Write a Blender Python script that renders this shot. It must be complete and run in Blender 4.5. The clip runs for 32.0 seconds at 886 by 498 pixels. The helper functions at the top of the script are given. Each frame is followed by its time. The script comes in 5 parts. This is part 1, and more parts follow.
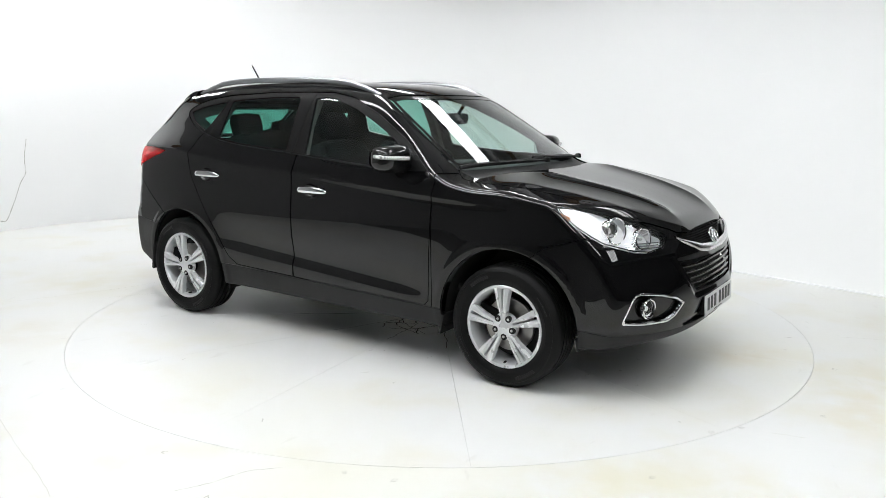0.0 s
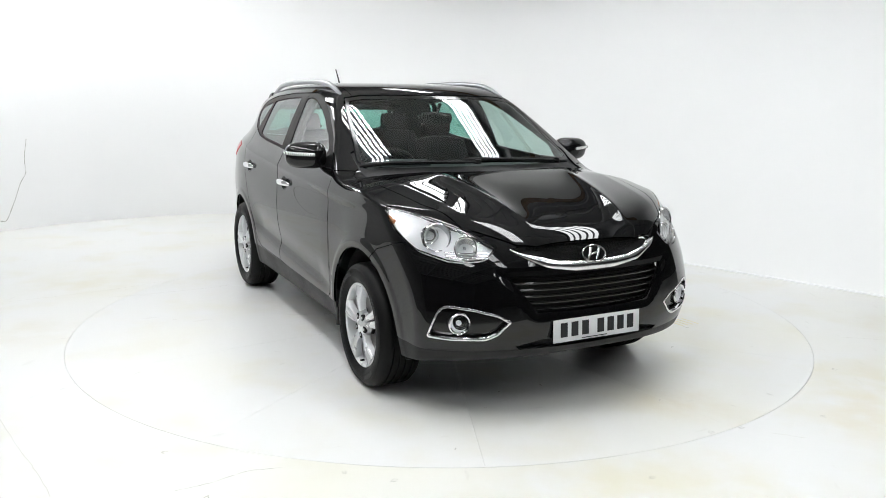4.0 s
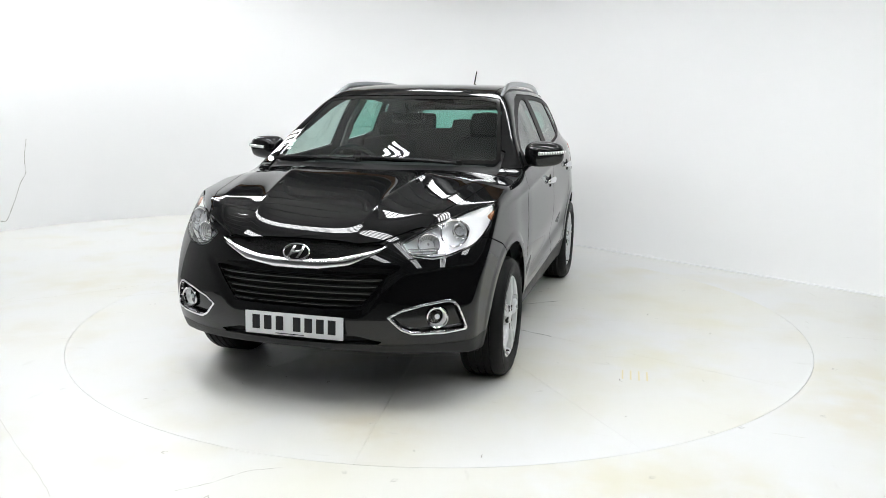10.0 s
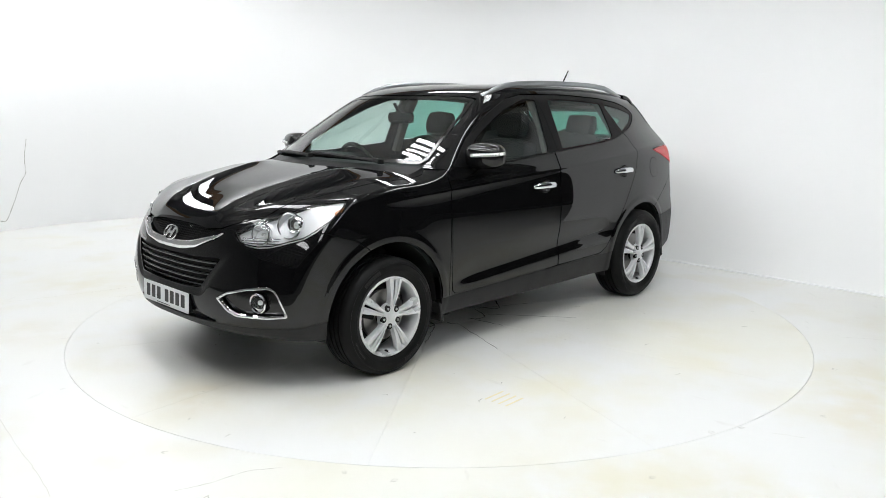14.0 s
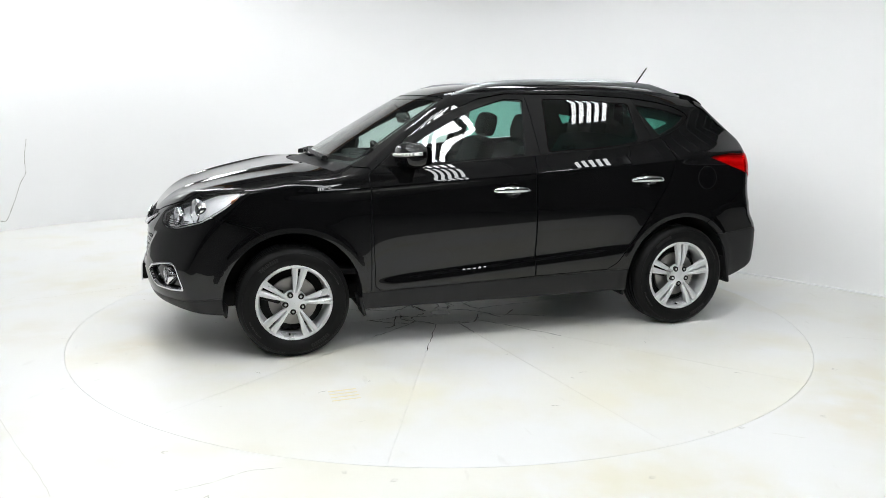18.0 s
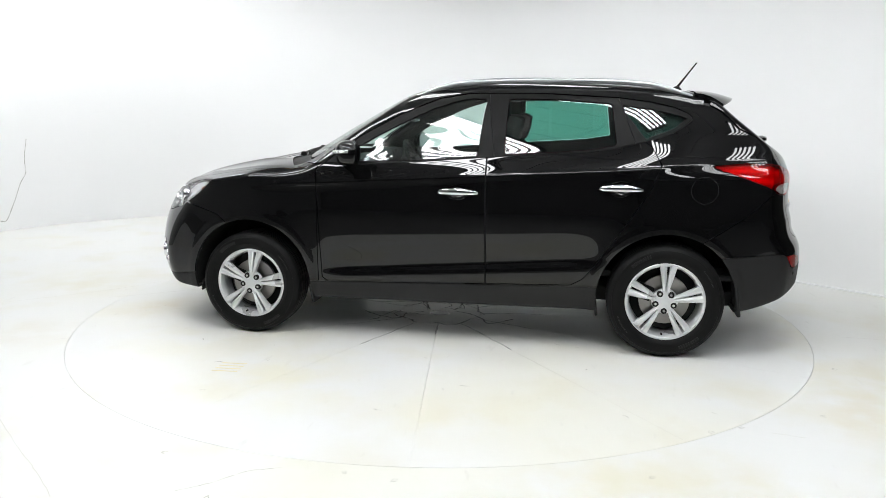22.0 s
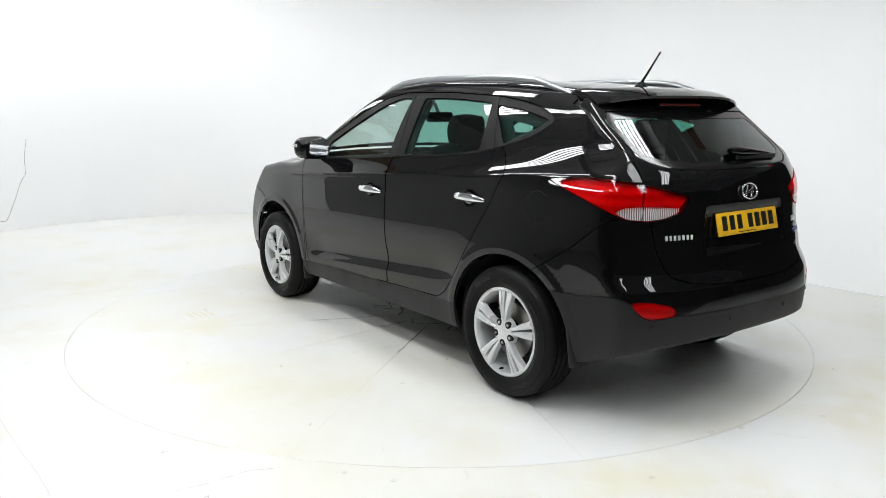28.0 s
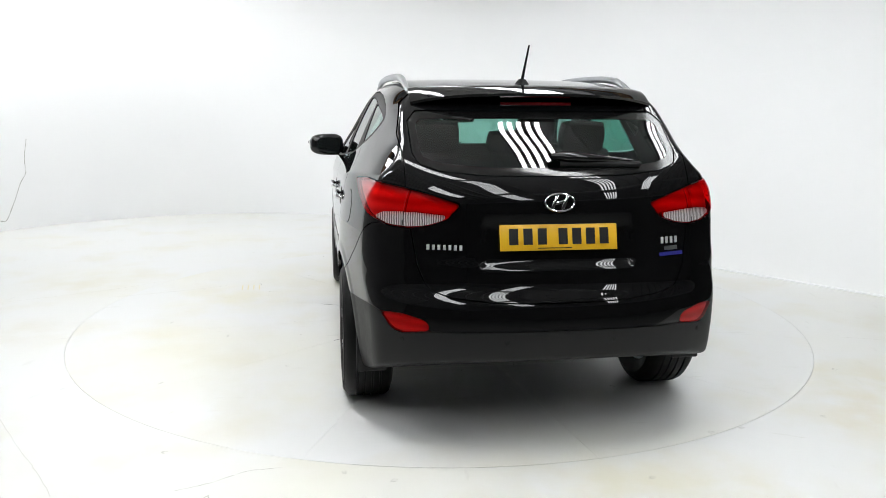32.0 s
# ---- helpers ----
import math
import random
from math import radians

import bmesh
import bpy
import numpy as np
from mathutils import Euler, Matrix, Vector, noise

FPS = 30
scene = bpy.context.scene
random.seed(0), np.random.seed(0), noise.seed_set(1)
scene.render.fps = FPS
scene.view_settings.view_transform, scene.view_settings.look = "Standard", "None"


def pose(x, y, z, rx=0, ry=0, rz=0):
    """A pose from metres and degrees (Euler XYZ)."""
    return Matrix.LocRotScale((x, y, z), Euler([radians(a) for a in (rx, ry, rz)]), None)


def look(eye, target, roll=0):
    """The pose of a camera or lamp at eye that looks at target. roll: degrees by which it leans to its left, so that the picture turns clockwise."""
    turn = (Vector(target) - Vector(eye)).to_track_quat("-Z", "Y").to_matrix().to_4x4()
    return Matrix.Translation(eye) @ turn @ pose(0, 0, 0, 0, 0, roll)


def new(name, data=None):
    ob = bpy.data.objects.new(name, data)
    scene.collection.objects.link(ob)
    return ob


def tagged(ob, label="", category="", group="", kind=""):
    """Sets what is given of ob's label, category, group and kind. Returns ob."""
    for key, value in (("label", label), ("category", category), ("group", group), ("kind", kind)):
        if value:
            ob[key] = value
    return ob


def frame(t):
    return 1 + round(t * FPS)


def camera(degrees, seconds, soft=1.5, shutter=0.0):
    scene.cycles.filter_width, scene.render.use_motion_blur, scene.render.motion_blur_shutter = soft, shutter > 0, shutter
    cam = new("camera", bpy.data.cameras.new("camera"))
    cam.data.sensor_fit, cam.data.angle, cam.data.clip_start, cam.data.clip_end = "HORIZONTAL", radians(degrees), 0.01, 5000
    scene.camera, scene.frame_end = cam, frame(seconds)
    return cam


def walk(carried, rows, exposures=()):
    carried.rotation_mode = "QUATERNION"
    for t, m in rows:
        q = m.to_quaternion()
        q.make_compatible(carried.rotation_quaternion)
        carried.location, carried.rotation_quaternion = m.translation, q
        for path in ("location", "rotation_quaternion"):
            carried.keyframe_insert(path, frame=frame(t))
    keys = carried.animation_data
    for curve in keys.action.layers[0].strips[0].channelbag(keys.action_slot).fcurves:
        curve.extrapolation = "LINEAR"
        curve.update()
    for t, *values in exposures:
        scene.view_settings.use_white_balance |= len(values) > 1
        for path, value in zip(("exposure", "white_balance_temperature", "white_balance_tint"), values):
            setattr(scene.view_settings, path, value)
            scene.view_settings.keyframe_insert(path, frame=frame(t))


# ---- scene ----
cam = camera(58.85, 32.0, soft=0.75)
EYE = (0.0, -5.563, 1.514)
YAW, PITCH, ROLL = 0.19, -10.6, 0.446
AIM = (EYE[0] + math.sin(radians(YAW)), EYE[1] + math.cos(radians(YAW)), EYE[2] + math.tan(radians(PITCH)))
walk(cam, [(0.0, look(EYE, AIM, ROLL)), (32.0, look(EYE, AIM, ROLL))])

# heading of the turntable and the car on it, degrees, every two seconds
HEADING = (-34.36, -48.73, -62.96, -77.32, -91.70, -105.99, -120.30, -134.55, -148.63, -162.62, -176.54, -190.44, -204.37,
           -218.55, -232.75, -246.95, -261.28)

# ---------------------------------------------------------------- world and exposure
world = bpy.data.worlds.new("world")
scene.world = world
world.use_nodes = True
world.node_tree.nodes["Background"].inputs[0].default_value = (0.9, 0.95, 1.0, 1)
world.node_tree.nodes["Background"].inputs[1].default_value = 0.02
scene.view_settings.exposure = 0.15


# ---------------------------------------------------------------- materials
def mat(name, color, rough=0.5, metal=0.0, coat=0.0, spec=0.5, noise_scale=0.0, vary=0.0, bump=0.0, bump_scale=200.0, rough_vary=0.0):
    m = bpy.data.materials.new(name)
    m.use_nodes = True
    nt = m.node_tree
    b = nt.nodes["Principled BSDF"]
    b.inputs["Base Color"].default_value = (*color, 1)
    b.inputs["Roughness"].default_value = rough
    b.inputs["Metallic"].default_value = metal
    b.inputs["Specular IOR Level"].default_value = spec
    b.inputs["Coat Weight"].default_value = coat
    b.inputs["Coat Roughness"].default_value = 0.012
    b.inputs["Coat IOR"].default_value = 1.52
    tc = nt.nodes.new("ShaderNodeTexCoord")
    if vary or rough_vary:
        n = nt.nodes.new("ShaderNodeTexNoise")
        n.inputs["Scale"].default_value = noise_scale
        n.inputs["Detail"].default_value = 8
        nt.links.new(tc.outputs["Object"], n.inputs["Vector"])
        if vary:
            mix = nt.nodes.new("ShaderNodeMix")
            mix.data_type = "RGBA"
            mix.inputs["A"].default_value = (*[c * (1 - vary) for c in color], 1)
            mix.inputs["B"].default_value = (*[min(1, c * (1 + vary)) for c in color], 1)
            nt.links.new(n.outputs["Fac"], mix.inputs["Factor"])
            nt.links.new(mix.outputs["Result"], b.inputs["Base Color"])
        if rough_vary:
            r = nt.nodes.new("ShaderNodeMapRange")
            r.inputs["From Min"].default_value, r.inputs["From Max"].default_value = 0.3, 0.7
            r.inputs["To Min"].default_value, r.inputs["To Max"].default_value = max(0, rough - rough_vary), rough + rough_vary
            nt.links.new(n.outputs["Fac"], r.inputs["Value"])
            nt.links.new(r.outputs["Result"], b.inputs["Roughness"])
    if bump:
        n2 = nt.nodes.new("ShaderNodeTexNoise")
        n2.inputs["Scale"].default_value = bump_scale
        n2.inputs["Detail"].default_value = 4
        nt.links.new(tc.outputs["Object"], n2.inputs["Vector"])
        bp = nt.nodes.new("ShaderNodeBump")
        bp.inputs["Strength"].default_value = bump
        bp.inputs["Distance"].default_value = 0.002
        nt.links.new(n2.outputs["Fac"], bp.inputs["Height"])
        nt.links.new(bp.outputs["Normal"], b.inputs["Normal"])
    return m


def glow(name, color, strength):
    m = bpy.data.materials.new(name)
    m.use_nodes = True
    nt = m.node_tree
    nt.nodes.clear()
    e = nt.nodes.new("ShaderNodeEmission")
    e.inputs[0].default_value = (*color, 1)
    e.inputs[1].default_value = strength
    o = nt.nodes.new("ShaderNodeOutputMaterial")
    nt.links.new(e.outputs[0], o.inputs[0])
    return m


def glass(name, tint, ior=1.5, rough=0.0):
    """A thin pane: tinted where one looks through, glossy by its angle."""
    m = bpy.data.materials.new(name)
    m.use_nodes = True
    nt = m.node_tree
    nt.nodes.clear()
    t = nt.nodes.new("ShaderNodeBsdfTransparent")
    t.inputs[0].default_value = (*tint, 1)
    g = nt.nodes.new("ShaderNodeBsdfGlossy")
    g.inputs["Roughness"].default_value = rough
    # reflectance by the angle, the same from both sides of the pane
    f = nt.nodes.new("ShaderNodeLayerWeight")
    f.inputs[0].default_value = 0.5
    p = nt.nodes.new("ShaderNodeMath")
    p.operation = "POWER"
    p.inputs[1].default_value = 3.8
    nt.links.new(f.outputs["Facing"], p.inputs[0])
    r = nt.nodes.new("ShaderNodeMapRange")
    r.inputs["To Min"].default_value, r.inputs["To Max"].default_value = ((ior - 1) / (ior + 1)) ** 2 * 1.6, 0.9
    nt.links.new(p.outputs[0], r.inputs["Value"])
    x = nt.nodes.new("ShaderNodeMixShader")
    o = nt.nodes.new("ShaderNodeOutputMaterial")
    nt.links.new(r.outputs[0], x.inputs[0])
    nt.links.new(t.outputs[0], x.inputs[1])
    nt.links.new(g.outputs[0], x.inputs[2])
    nt.links.new(x.outputs[0], o.inputs[0])
    return m


PAINT = mat("black_paint", (0.0040, 0.0040, 0.0044), rough=0.012, coat=0.0, spec=0.5)
CLAD = mat("dark_plastic", (0.015, 0.015, 0.0155), rough=0.5, spec=0.3, bump=0.15, bump_scale=1500, noise_scale=6, rough_vary=0.06)
GLOSS_BLACK = mat("gloss_black", (0.004, 0.004, 0.004), rough=0.12)
SATIN = mat("satin_black", (0.006, 0.006, 0.006), rough=0.45, spec=0.13)
DARK = mat("dark_cavity", (0.006, 0.006, 0.006), rough=0.8)
RUBBER = mat("tyre_rubber", (0.006, 0.006, 0.006), rough=0.5, spec=0.16, noise_scale=9, rough_vary=0.1, bump=0.2, bump_scale=600)
LETTERING = mat("tyre_lettering", (0.012, 0.012, 0.012), rough=0.42, spec=0.3)
ALLOY = mat("silver_alloy", (0.72, 0.73, 0.74), rough=0.3, metal=0.35, noise_scale=5, rough_vary=0.05)
MIRROR = mat("dimming_mirror", (0.45, 0.47, 0.48), rough=0.03, metal=1.0)
SATIN_CHROME = mat("satin_chrome", (0.80, 0.80, 0.82), rough=0.2, metal=1.0)
CHROME = mat("chrome", (0.82, 0.82, 0.84), rough=0.06, metal=1.0)
STEEL = mat("brushed_steel", (0.32, 0.31, 0.30), rough=0.4, metal=1.0, noise_scale=20, rough_vary=0.1)
NUT = mat("plated_steel", (0.5, 0.5, 0.5), rough=0.3, metal=0.9)
RAIL = mat("satin_aluminium", (0.42, 0.43, 0.45), rough=0.33, metal=1.0)
PANE = glass("window_glass", (0.75, 0.88, 0.84), ior=1.6)
PRIVACY = glass("privacy_glass", (0.27, 0.58, 0.50), ior=1.6)
LENS = glass("clear_lens", (0.97, 0.975, 0.98), ior=1.45)
FABRIC = mat("dark_fabric", (0.018, 0.018, 0.02), rough=0.9, bump=0.4, bump_scale=700, noise_scale=12, vary=0.2)
TRIM = mat("interior_trim", (0.02, 0.02, 0.021), rough=0.6, bump=0.2, bump_scale=500)
GREYTRIM = mat("grey_lining", (0.16, 0.155, 0.15), rough=0.8)
WHITE = mat("white_plate", (0.74, 0.75, 0.76), rough=0.3)
YELLOW = mat("yellow_plate", (0.80, 0.46, 0.02), rough=0.3)
BAR = mat("black_ink", (0.008, 0.008, 0.01), rough=0.4)
AMBER = mat("amber_lens", (0.50, 0.19, 0.07), rough=0.15, coat=1.0)
SILVER_REFLECT = mat("lamp_reflector", (0.94, 0.945, 0.95), rough=0.28, metal=0.15, bump=1.0, bump_scale=38)
RIBBED = mat("ribbed_clear_lens", (0.42, 0.42, 0.42), rough=0.15, coat=1.0, spec=0.0)


def painted_ribs(m, dark, light, direction, scale, wobble=3.5):
    """Fine parallel flutes of a lamp, their glints and shade painted as bands of colour."""
    nt = m.node_tree
    w = nt.nodes.new("ShaderNodeTexWave")
    w.bands_direction = direction
    w.inputs["Scale"].default_value = scale
    w.inputs["Distortion"].default_value = wobble
    w.inputs["Detail"].default_value = 2
    tc = nt.nodes.new("ShaderNodeTexCoord")
    nt.links.new(tc.outputs["Object"], w.inputs["Vector"])
    mix = nt.nodes.new("ShaderNodeMix")
    mix.data_type = "RGBA"
    mix.inputs["A"].default_value, mix.inputs["B"].default_value = (*dark, 1), (*light, 1)
    nt.links.new(w.outputs["Fac"], mix.inputs["Factor"])
    nt.links.new(mix.outputs["Result"], nt.nodes["Principled BSDF"].inputs["Base Color"])


BEAM_BOWL = mat("fluted_beam_bowl", (0.8, 0.8, 0.8), rough=0.2, metal=0.15)
painted_ribs(BEAM_BOWL, (0.42, 0.42, 0.43), (0.97, 0.97, 0.97), "Y", 42, 0.6)
RED_GLASS = glass("red_lamp_glass", (0.93, 0.018, 0.028), ior=1.5)
# smooth lamp surfaces; bright and shaded sides of the flutes are in the colour
FLUTED = mat("fluted_reflector", (0.6, 0.6, 0.6), rough=0.35)
painted_ribs(FLUTED, (0.52, 0.51, 0.51), (0.80, 0.80, 0.80), "Z", 6, 3.0)
painted_ribs(RIBBED, (0.16, 0.155, 0.155), (0.95, 0.95, 0.95), "Y", 33, 2.2)
WALLPAINT = mat("white_wall_paint", (0.895, 0.898, 0.90), rough=0.65, noise_scale=0.8, vary=0.012, bump=0.08, bump_scale=60)


# ---------------------------------------------------------------- mesh helpers
def mesh_ob(name, verts, faces, material, parent=None, label="", normals=None, smooth=True):
    me = bpy.data.meshes.new(name)
    me.from_pydata([tuple(v) for v in verts], [], [tuple(f) for f in faces])
    me.materials.append(material)
    if smooth:
        me.polygons.foreach_set("use_smooth", [True] * len(me.polygons))
    if normals is not None:
        me.normals_split_custom_set_from_vertices([tuple(n) for n in normals])
    me.update()
    ob = new(name, me)
    if parent is not None:
        ob.parent = parent
    if label:
        tagged(ob, label)
    return ob


def part(name, bm, material, parent, label="", smooth=True, angle=35):
    me = bpy.data.meshes.new(name)
    bmesh.ops.recalc_face_normals(bm, faces=bm.faces)
    if smooth:
        for f in bm.faces:
            f.smooth = True
        for e in bm.edges:
            if len(e.link_faces) == 2 and e.calc_face_angle(0) > radians(angle):
                e.smooth = False
    bm.to_mesh(me)
    bm.free()
    me.materials.append(material)
    ob = new(name, me)
    ob.parent = parent
    if label:
        tagged(ob, label)
    return ob


def thing(name, label, category, m=None, group="", kind=""):
    ob = new(name)
    ob.empty_display_size = 0.1
    if m is not None:
        ob.matrix_basis = m
    return tagged(ob, label, category, group, kind)


def bm_box(sx, sy, sz, m=None, bevel=0.0, segs=2):
    bm = bmesh.new()
    bmesh.ops.create_cube(bm, size=1)
    bmesh.ops.scale(bm, vec=(sx, sy, sz), verts=bm.verts)
    if bevel:
        bmesh.ops.bevel(bm, geom=list(bm.edges), offset=bevel, segments=segs, affect="EDGES", profile=0.5)
    if m is not None:
        bmesh.ops.transform(bm, matrix=m, verts=bm.verts)
    return bm


def bm_add(a, b):
    """Joins bmesh b into a."""
    me = bpy.data.meshes.new("join")
    b.to_mesh(me)
    b.free()
    a.from_mesh(me)
    bpy.data.meshes.remove(me)
    return a


def bm_lathe(profile, steps=64, m=None, closed=False, arc=None):
    """Turns a profile of (radius, along y) round the y axis."""
    bm = bmesh.new()
    rings = []
    n = steps
    for i in range(n):
        a = 2 * math.pi * i / n
        rings.append([bm.verts.new((r * math.cos(a), y, r * math.sin(a))) for r, y in profile])
    k = len(profile)
    for i in range(n):
        p, q = rings[i], rings[(i + 1) % n]
        for j in range(k if closed else k - 1):
            bm.faces.new((p[j], p[(j + 1) % k], q[(j + 1) % k], q[j]))
    if m is not None:
        bmesh.ops.transform(bm, matrix=m, verts=bm.verts)
    return bm


def bm_tube(points, radius, sides=8, squash=1.0, taper=None, closed=False):
    """A tube along points, with closed ends."""
    bm = bmesh.new()
    pts = [Vector(p) for p in points]
    rings = []
    n = len(pts)
    for i, p in enumerate(pts):
        if closed:
            d = pts[(i + 1) % n] - pts[i - 1]
        else:
            d = pts[min(i + 1, n - 1)] - pts[max(i - 1, 0)]
        q = d.to_track_quat("Z", "Y").to_matrix()
        r = radius * (taper[i] if taper else 1)
        rings.append([bm.verts.new(p + q @ Vector((r * math.cos(2 * math.pi * j / sides), squash * r * math.sin(2 * math.pi * j / sides), 0)))
                      for j in range(sides)])
    for i in range(n if closed else n - 1):
        for j in range(sides):
            a, b = rings[i], rings[(i + 1) % n]
            bm.faces.new((a[j], a[(j + 1) % sides], b[(j + 1) % sides], b[j]))
    if not closed:
        bm.faces.new(rings[0][::-1])
        bm.faces.new(rings[-1])
    return bm


def spline(points, steps=8, closed=False):
    """A Catmull-Rom line through points of any dimension."""
    p = [np.array(q, float) for q in points]
    n = len(p)
    out = []
    for i in range(n if closed else n - 1):
        if closed:
            a, b, c, d = p[i - 1], p[i], p[(i + 1) % n], p[(i + 2) % n]
        else:
            b, c = p[i], p[i + 1]
            a = p[i - 1] if i else 2 * b - c
            d = p[i + 2] if i + 2 < n else 2 * c - b
        for k in range(steps):
            t = k / steps
            out.append(0.5 * (2 * b + (c - a) * t + (2 * a - 5 * b + 4 * c - d) * t * t + (3 * b - a - 3 * c + d) * t ** 3))
    if not closed:
        out.append(p[-1])
    return out


# ---------------------------------------------------------------- studio: floor, walls, turntable
R_TABLE = 2.483


def floor_material(name, seed, turning, stains=()):
    """White painted concrete with yellowed patches, fine dirt and scuffs."""
    m = mat(name, (0.80, 0.805, 0.79), rough=0.42, bump=0.06, bump_scale=40)
    nt = m.node_tree
    b = nt.nodes["Principled BSDF"]
    tc = nt.nodes.new("ShaderNodeTexCoord")
    mp = nt.nodes.new("ShaderNodeMapping")
    mp.inputs["Location"].default_value = (seed, seed * 0.7, 0)
    nt.links.new(tc.outputs["Object"], mp.inputs["Vector"])

    def layer(prev, scale, lo, hi, color, strength, detail=6, stretch=None):
        n = nt.nodes.new("ShaderNodeTexNoise")
        n.inputs["Scale"].default_value = scale
        n.inputs["Detail"].default_value = detail
        if stretch:
            m2 = nt.nodes.new("ShaderNodeMapping")
            m2.inputs["Scale"].default_value = stretch
            nt.links.new(mp.outputs[0], m2.inputs["Vector"])
            nt.links.new(m2.outputs[0], n.inputs["Vector"])
        else:
            nt.links.new(mp.outputs[0], n.inputs["Vector"])
        r = nt.nodes.new("ShaderNodeMapRange")
        r.inputs["From Min"].default_value, r.inputs["From Max"].default_value = lo, hi
        r.inputs["To Max"].default_value = strength
        nt.links.new(n.outputs["Fac"], r.inputs["Value"])
        x = nt.nodes.new("ShaderNodeMix")
        x.data_type = "RGBA"
        if isinstance(prev, tuple):
            x.inputs["A"].default_value = (*prev, 1)
        else:
            nt.links.new(prev, x.inputs["A"])
        x.inputs["B"].default_value = (*color, 1)
        nt.links.new(r.outputs["Result"], x.inputs["Factor"])
        return x.outputs["Result"]

    c = layer((0.765, 0.768, 0.757), 0.55, 0.45, 0.75, (0.765, 0.745, 0.62), 0.8 if turning else 0.55)
    c = layer(c, 1.7, 0.52, 0.78, (0.68, 0.64, 0.49), 0.5)
    c = layer(c, 14, 0.66, 0.74, (0.55, 0.54, 0.50), 0.25, 8, (1, 0.25, 1))
    c = layer(c, 60, 0.74, 0.8, (0.35, 0.34, 0.32), 0.35, 3)
    for x, y, wide, color, strength in stains:
        d = nt.nodes.new("ShaderNodeVectorMath")
        d.operation = "DISTANCE"
        d.inputs[1].default_value = (x, y, 0)
        nt.links.new(tc.outputs["Object"], d.inputs[0])
        n = nt.nodes.new("ShaderNodeTexNoise")
        n.inputs["Scale"].default_value = 3.2
        n.inputs["Detail"].default_value = 7
        nt.links.new(mp.outputs[0], n.inputs["Vector"])
        r = nt.nodes.new("ShaderNodeMapRange")
        r.inputs["From Min"].default_value, r.inputs["From Max"].default_value = wide, 0.15 * wide
        nt.links.new(d.outputs["Value"], r.inputs["Value"])
        r2 = nt.nodes.new("ShaderNodeMapRange")
        r2.inputs["From Min"].default_value, r2.inputs["From Max"].default_value = 0.36, 0.62
        r2.inputs["To Max"].default_value = strength
        nt.links.new(n.outputs["Fac"], r2.inputs["Value"])
        k = nt.nodes.new("ShaderNodeMath")
        k.operation = "MULTIPLY"
        nt.links.new(r.outputs["Result"], k.inputs[0])
        nt.links.new(r2.outputs["Result"], k.inputs[1])
        mx = nt.nodes.new("ShaderNodeMix")
        mx.data_type = "RGBA"
        mx.inputs["B"].default_value = (*color, 1)
        nt.links.new(c, mx.inputs["A"])
        nt.links.new(k.outputs[0], mx.inputs["Factor"])
        c = mx.outputs["Result"]
    nt.links.new(c, b.inputs["Base Color"])
    return m


FLOORPAINT = floor_material("white_floor_paint", 3.0, False, (
    (2.35, -1.55, 0.75, (0.68, 0.63, 0.44), 0.5), (2.15, -1.95, 0.45, (0.66, 0.58, 0.42), 0.45), (0.75, -2.72, 0.75, (0.70, 0.66, 0.48), 0.55),
    (1.25, -2.75, 0.5, (0.68, 0.63, 0.46), 0.45), (-2.9, 0.9, 0.7, (0.69, 0.66, 0.53), 0.6), (3.3, -0.4, 0.6, (0.68, 0.64, 0.52), 0.5), (-2.7, -0.6, 0.5, (0.68, 0.65, 0.56), 0.5)))
TABLEPAINT = floor_material("white_turntable_paint", 11.0, True, (
    (0.6, 1.5, 0.7, (0.73, 0.69, 0.49), 0.45), (1.5, 0.9, 0.6, (0.71, 0.68, 0.52), 0.4), (-0.4, 1.9, 0.5, (0.73, 0.68, 0.49), 0.4), (-1.5, 1.0, 0.55, (0.72, 0.69, 0.53), 0.35),
    (1.6, -1.1, 0.6, (0.72, 0.69, 0.55), 0.35), (-0.9, -1.5, 0.6, (0.72, 0.69, 0.55), 0.35), (2.05, 0.3, 0.35, (0.67, 0.59, 0.43), 0.6)))
DECKBASE = mat("deck_base_paint", (0.50, 0.50, 0.47), rough=0.7)
WAREFLOOR = mat("grey_concrete", (0.12, 0.12, 0.115), rough=0.6, noise_scale=1.5, vary=0.25)


def ring_sheet(name, r0, r1, z, thick, material, segs=192):
    bm = bmesh.new()
    loops = []
    for r, zz in ((r0, z - thick), (r0, z), (r1, z), (r1, z - thick)):
        loops.append([bm.verts.new((r * math.cos(2 * math.pi * i / segs), r * math.sin(2 * math.pi * i / segs), zz)) for i in range(segs)])
    for a, b in zip(loops, loops[1:]):
        for i in range(segs):
            j = (i + 1) % segs
            bm.faces.new((a[i], a[j], b[j], b[i]))
    me = bpy.data.meshes.new(name)
    bmesh.ops.recalc_face_normals(bm, faces=bm.faces)
    bm.to_mesh(me)
    bm.free()
    me.materials.append(material)
    return new(name, me)


floor = ring_sheet("floor", R_TABLE + 0.0011, 9.0, 0.0, 0.05, FLOORPAINT)
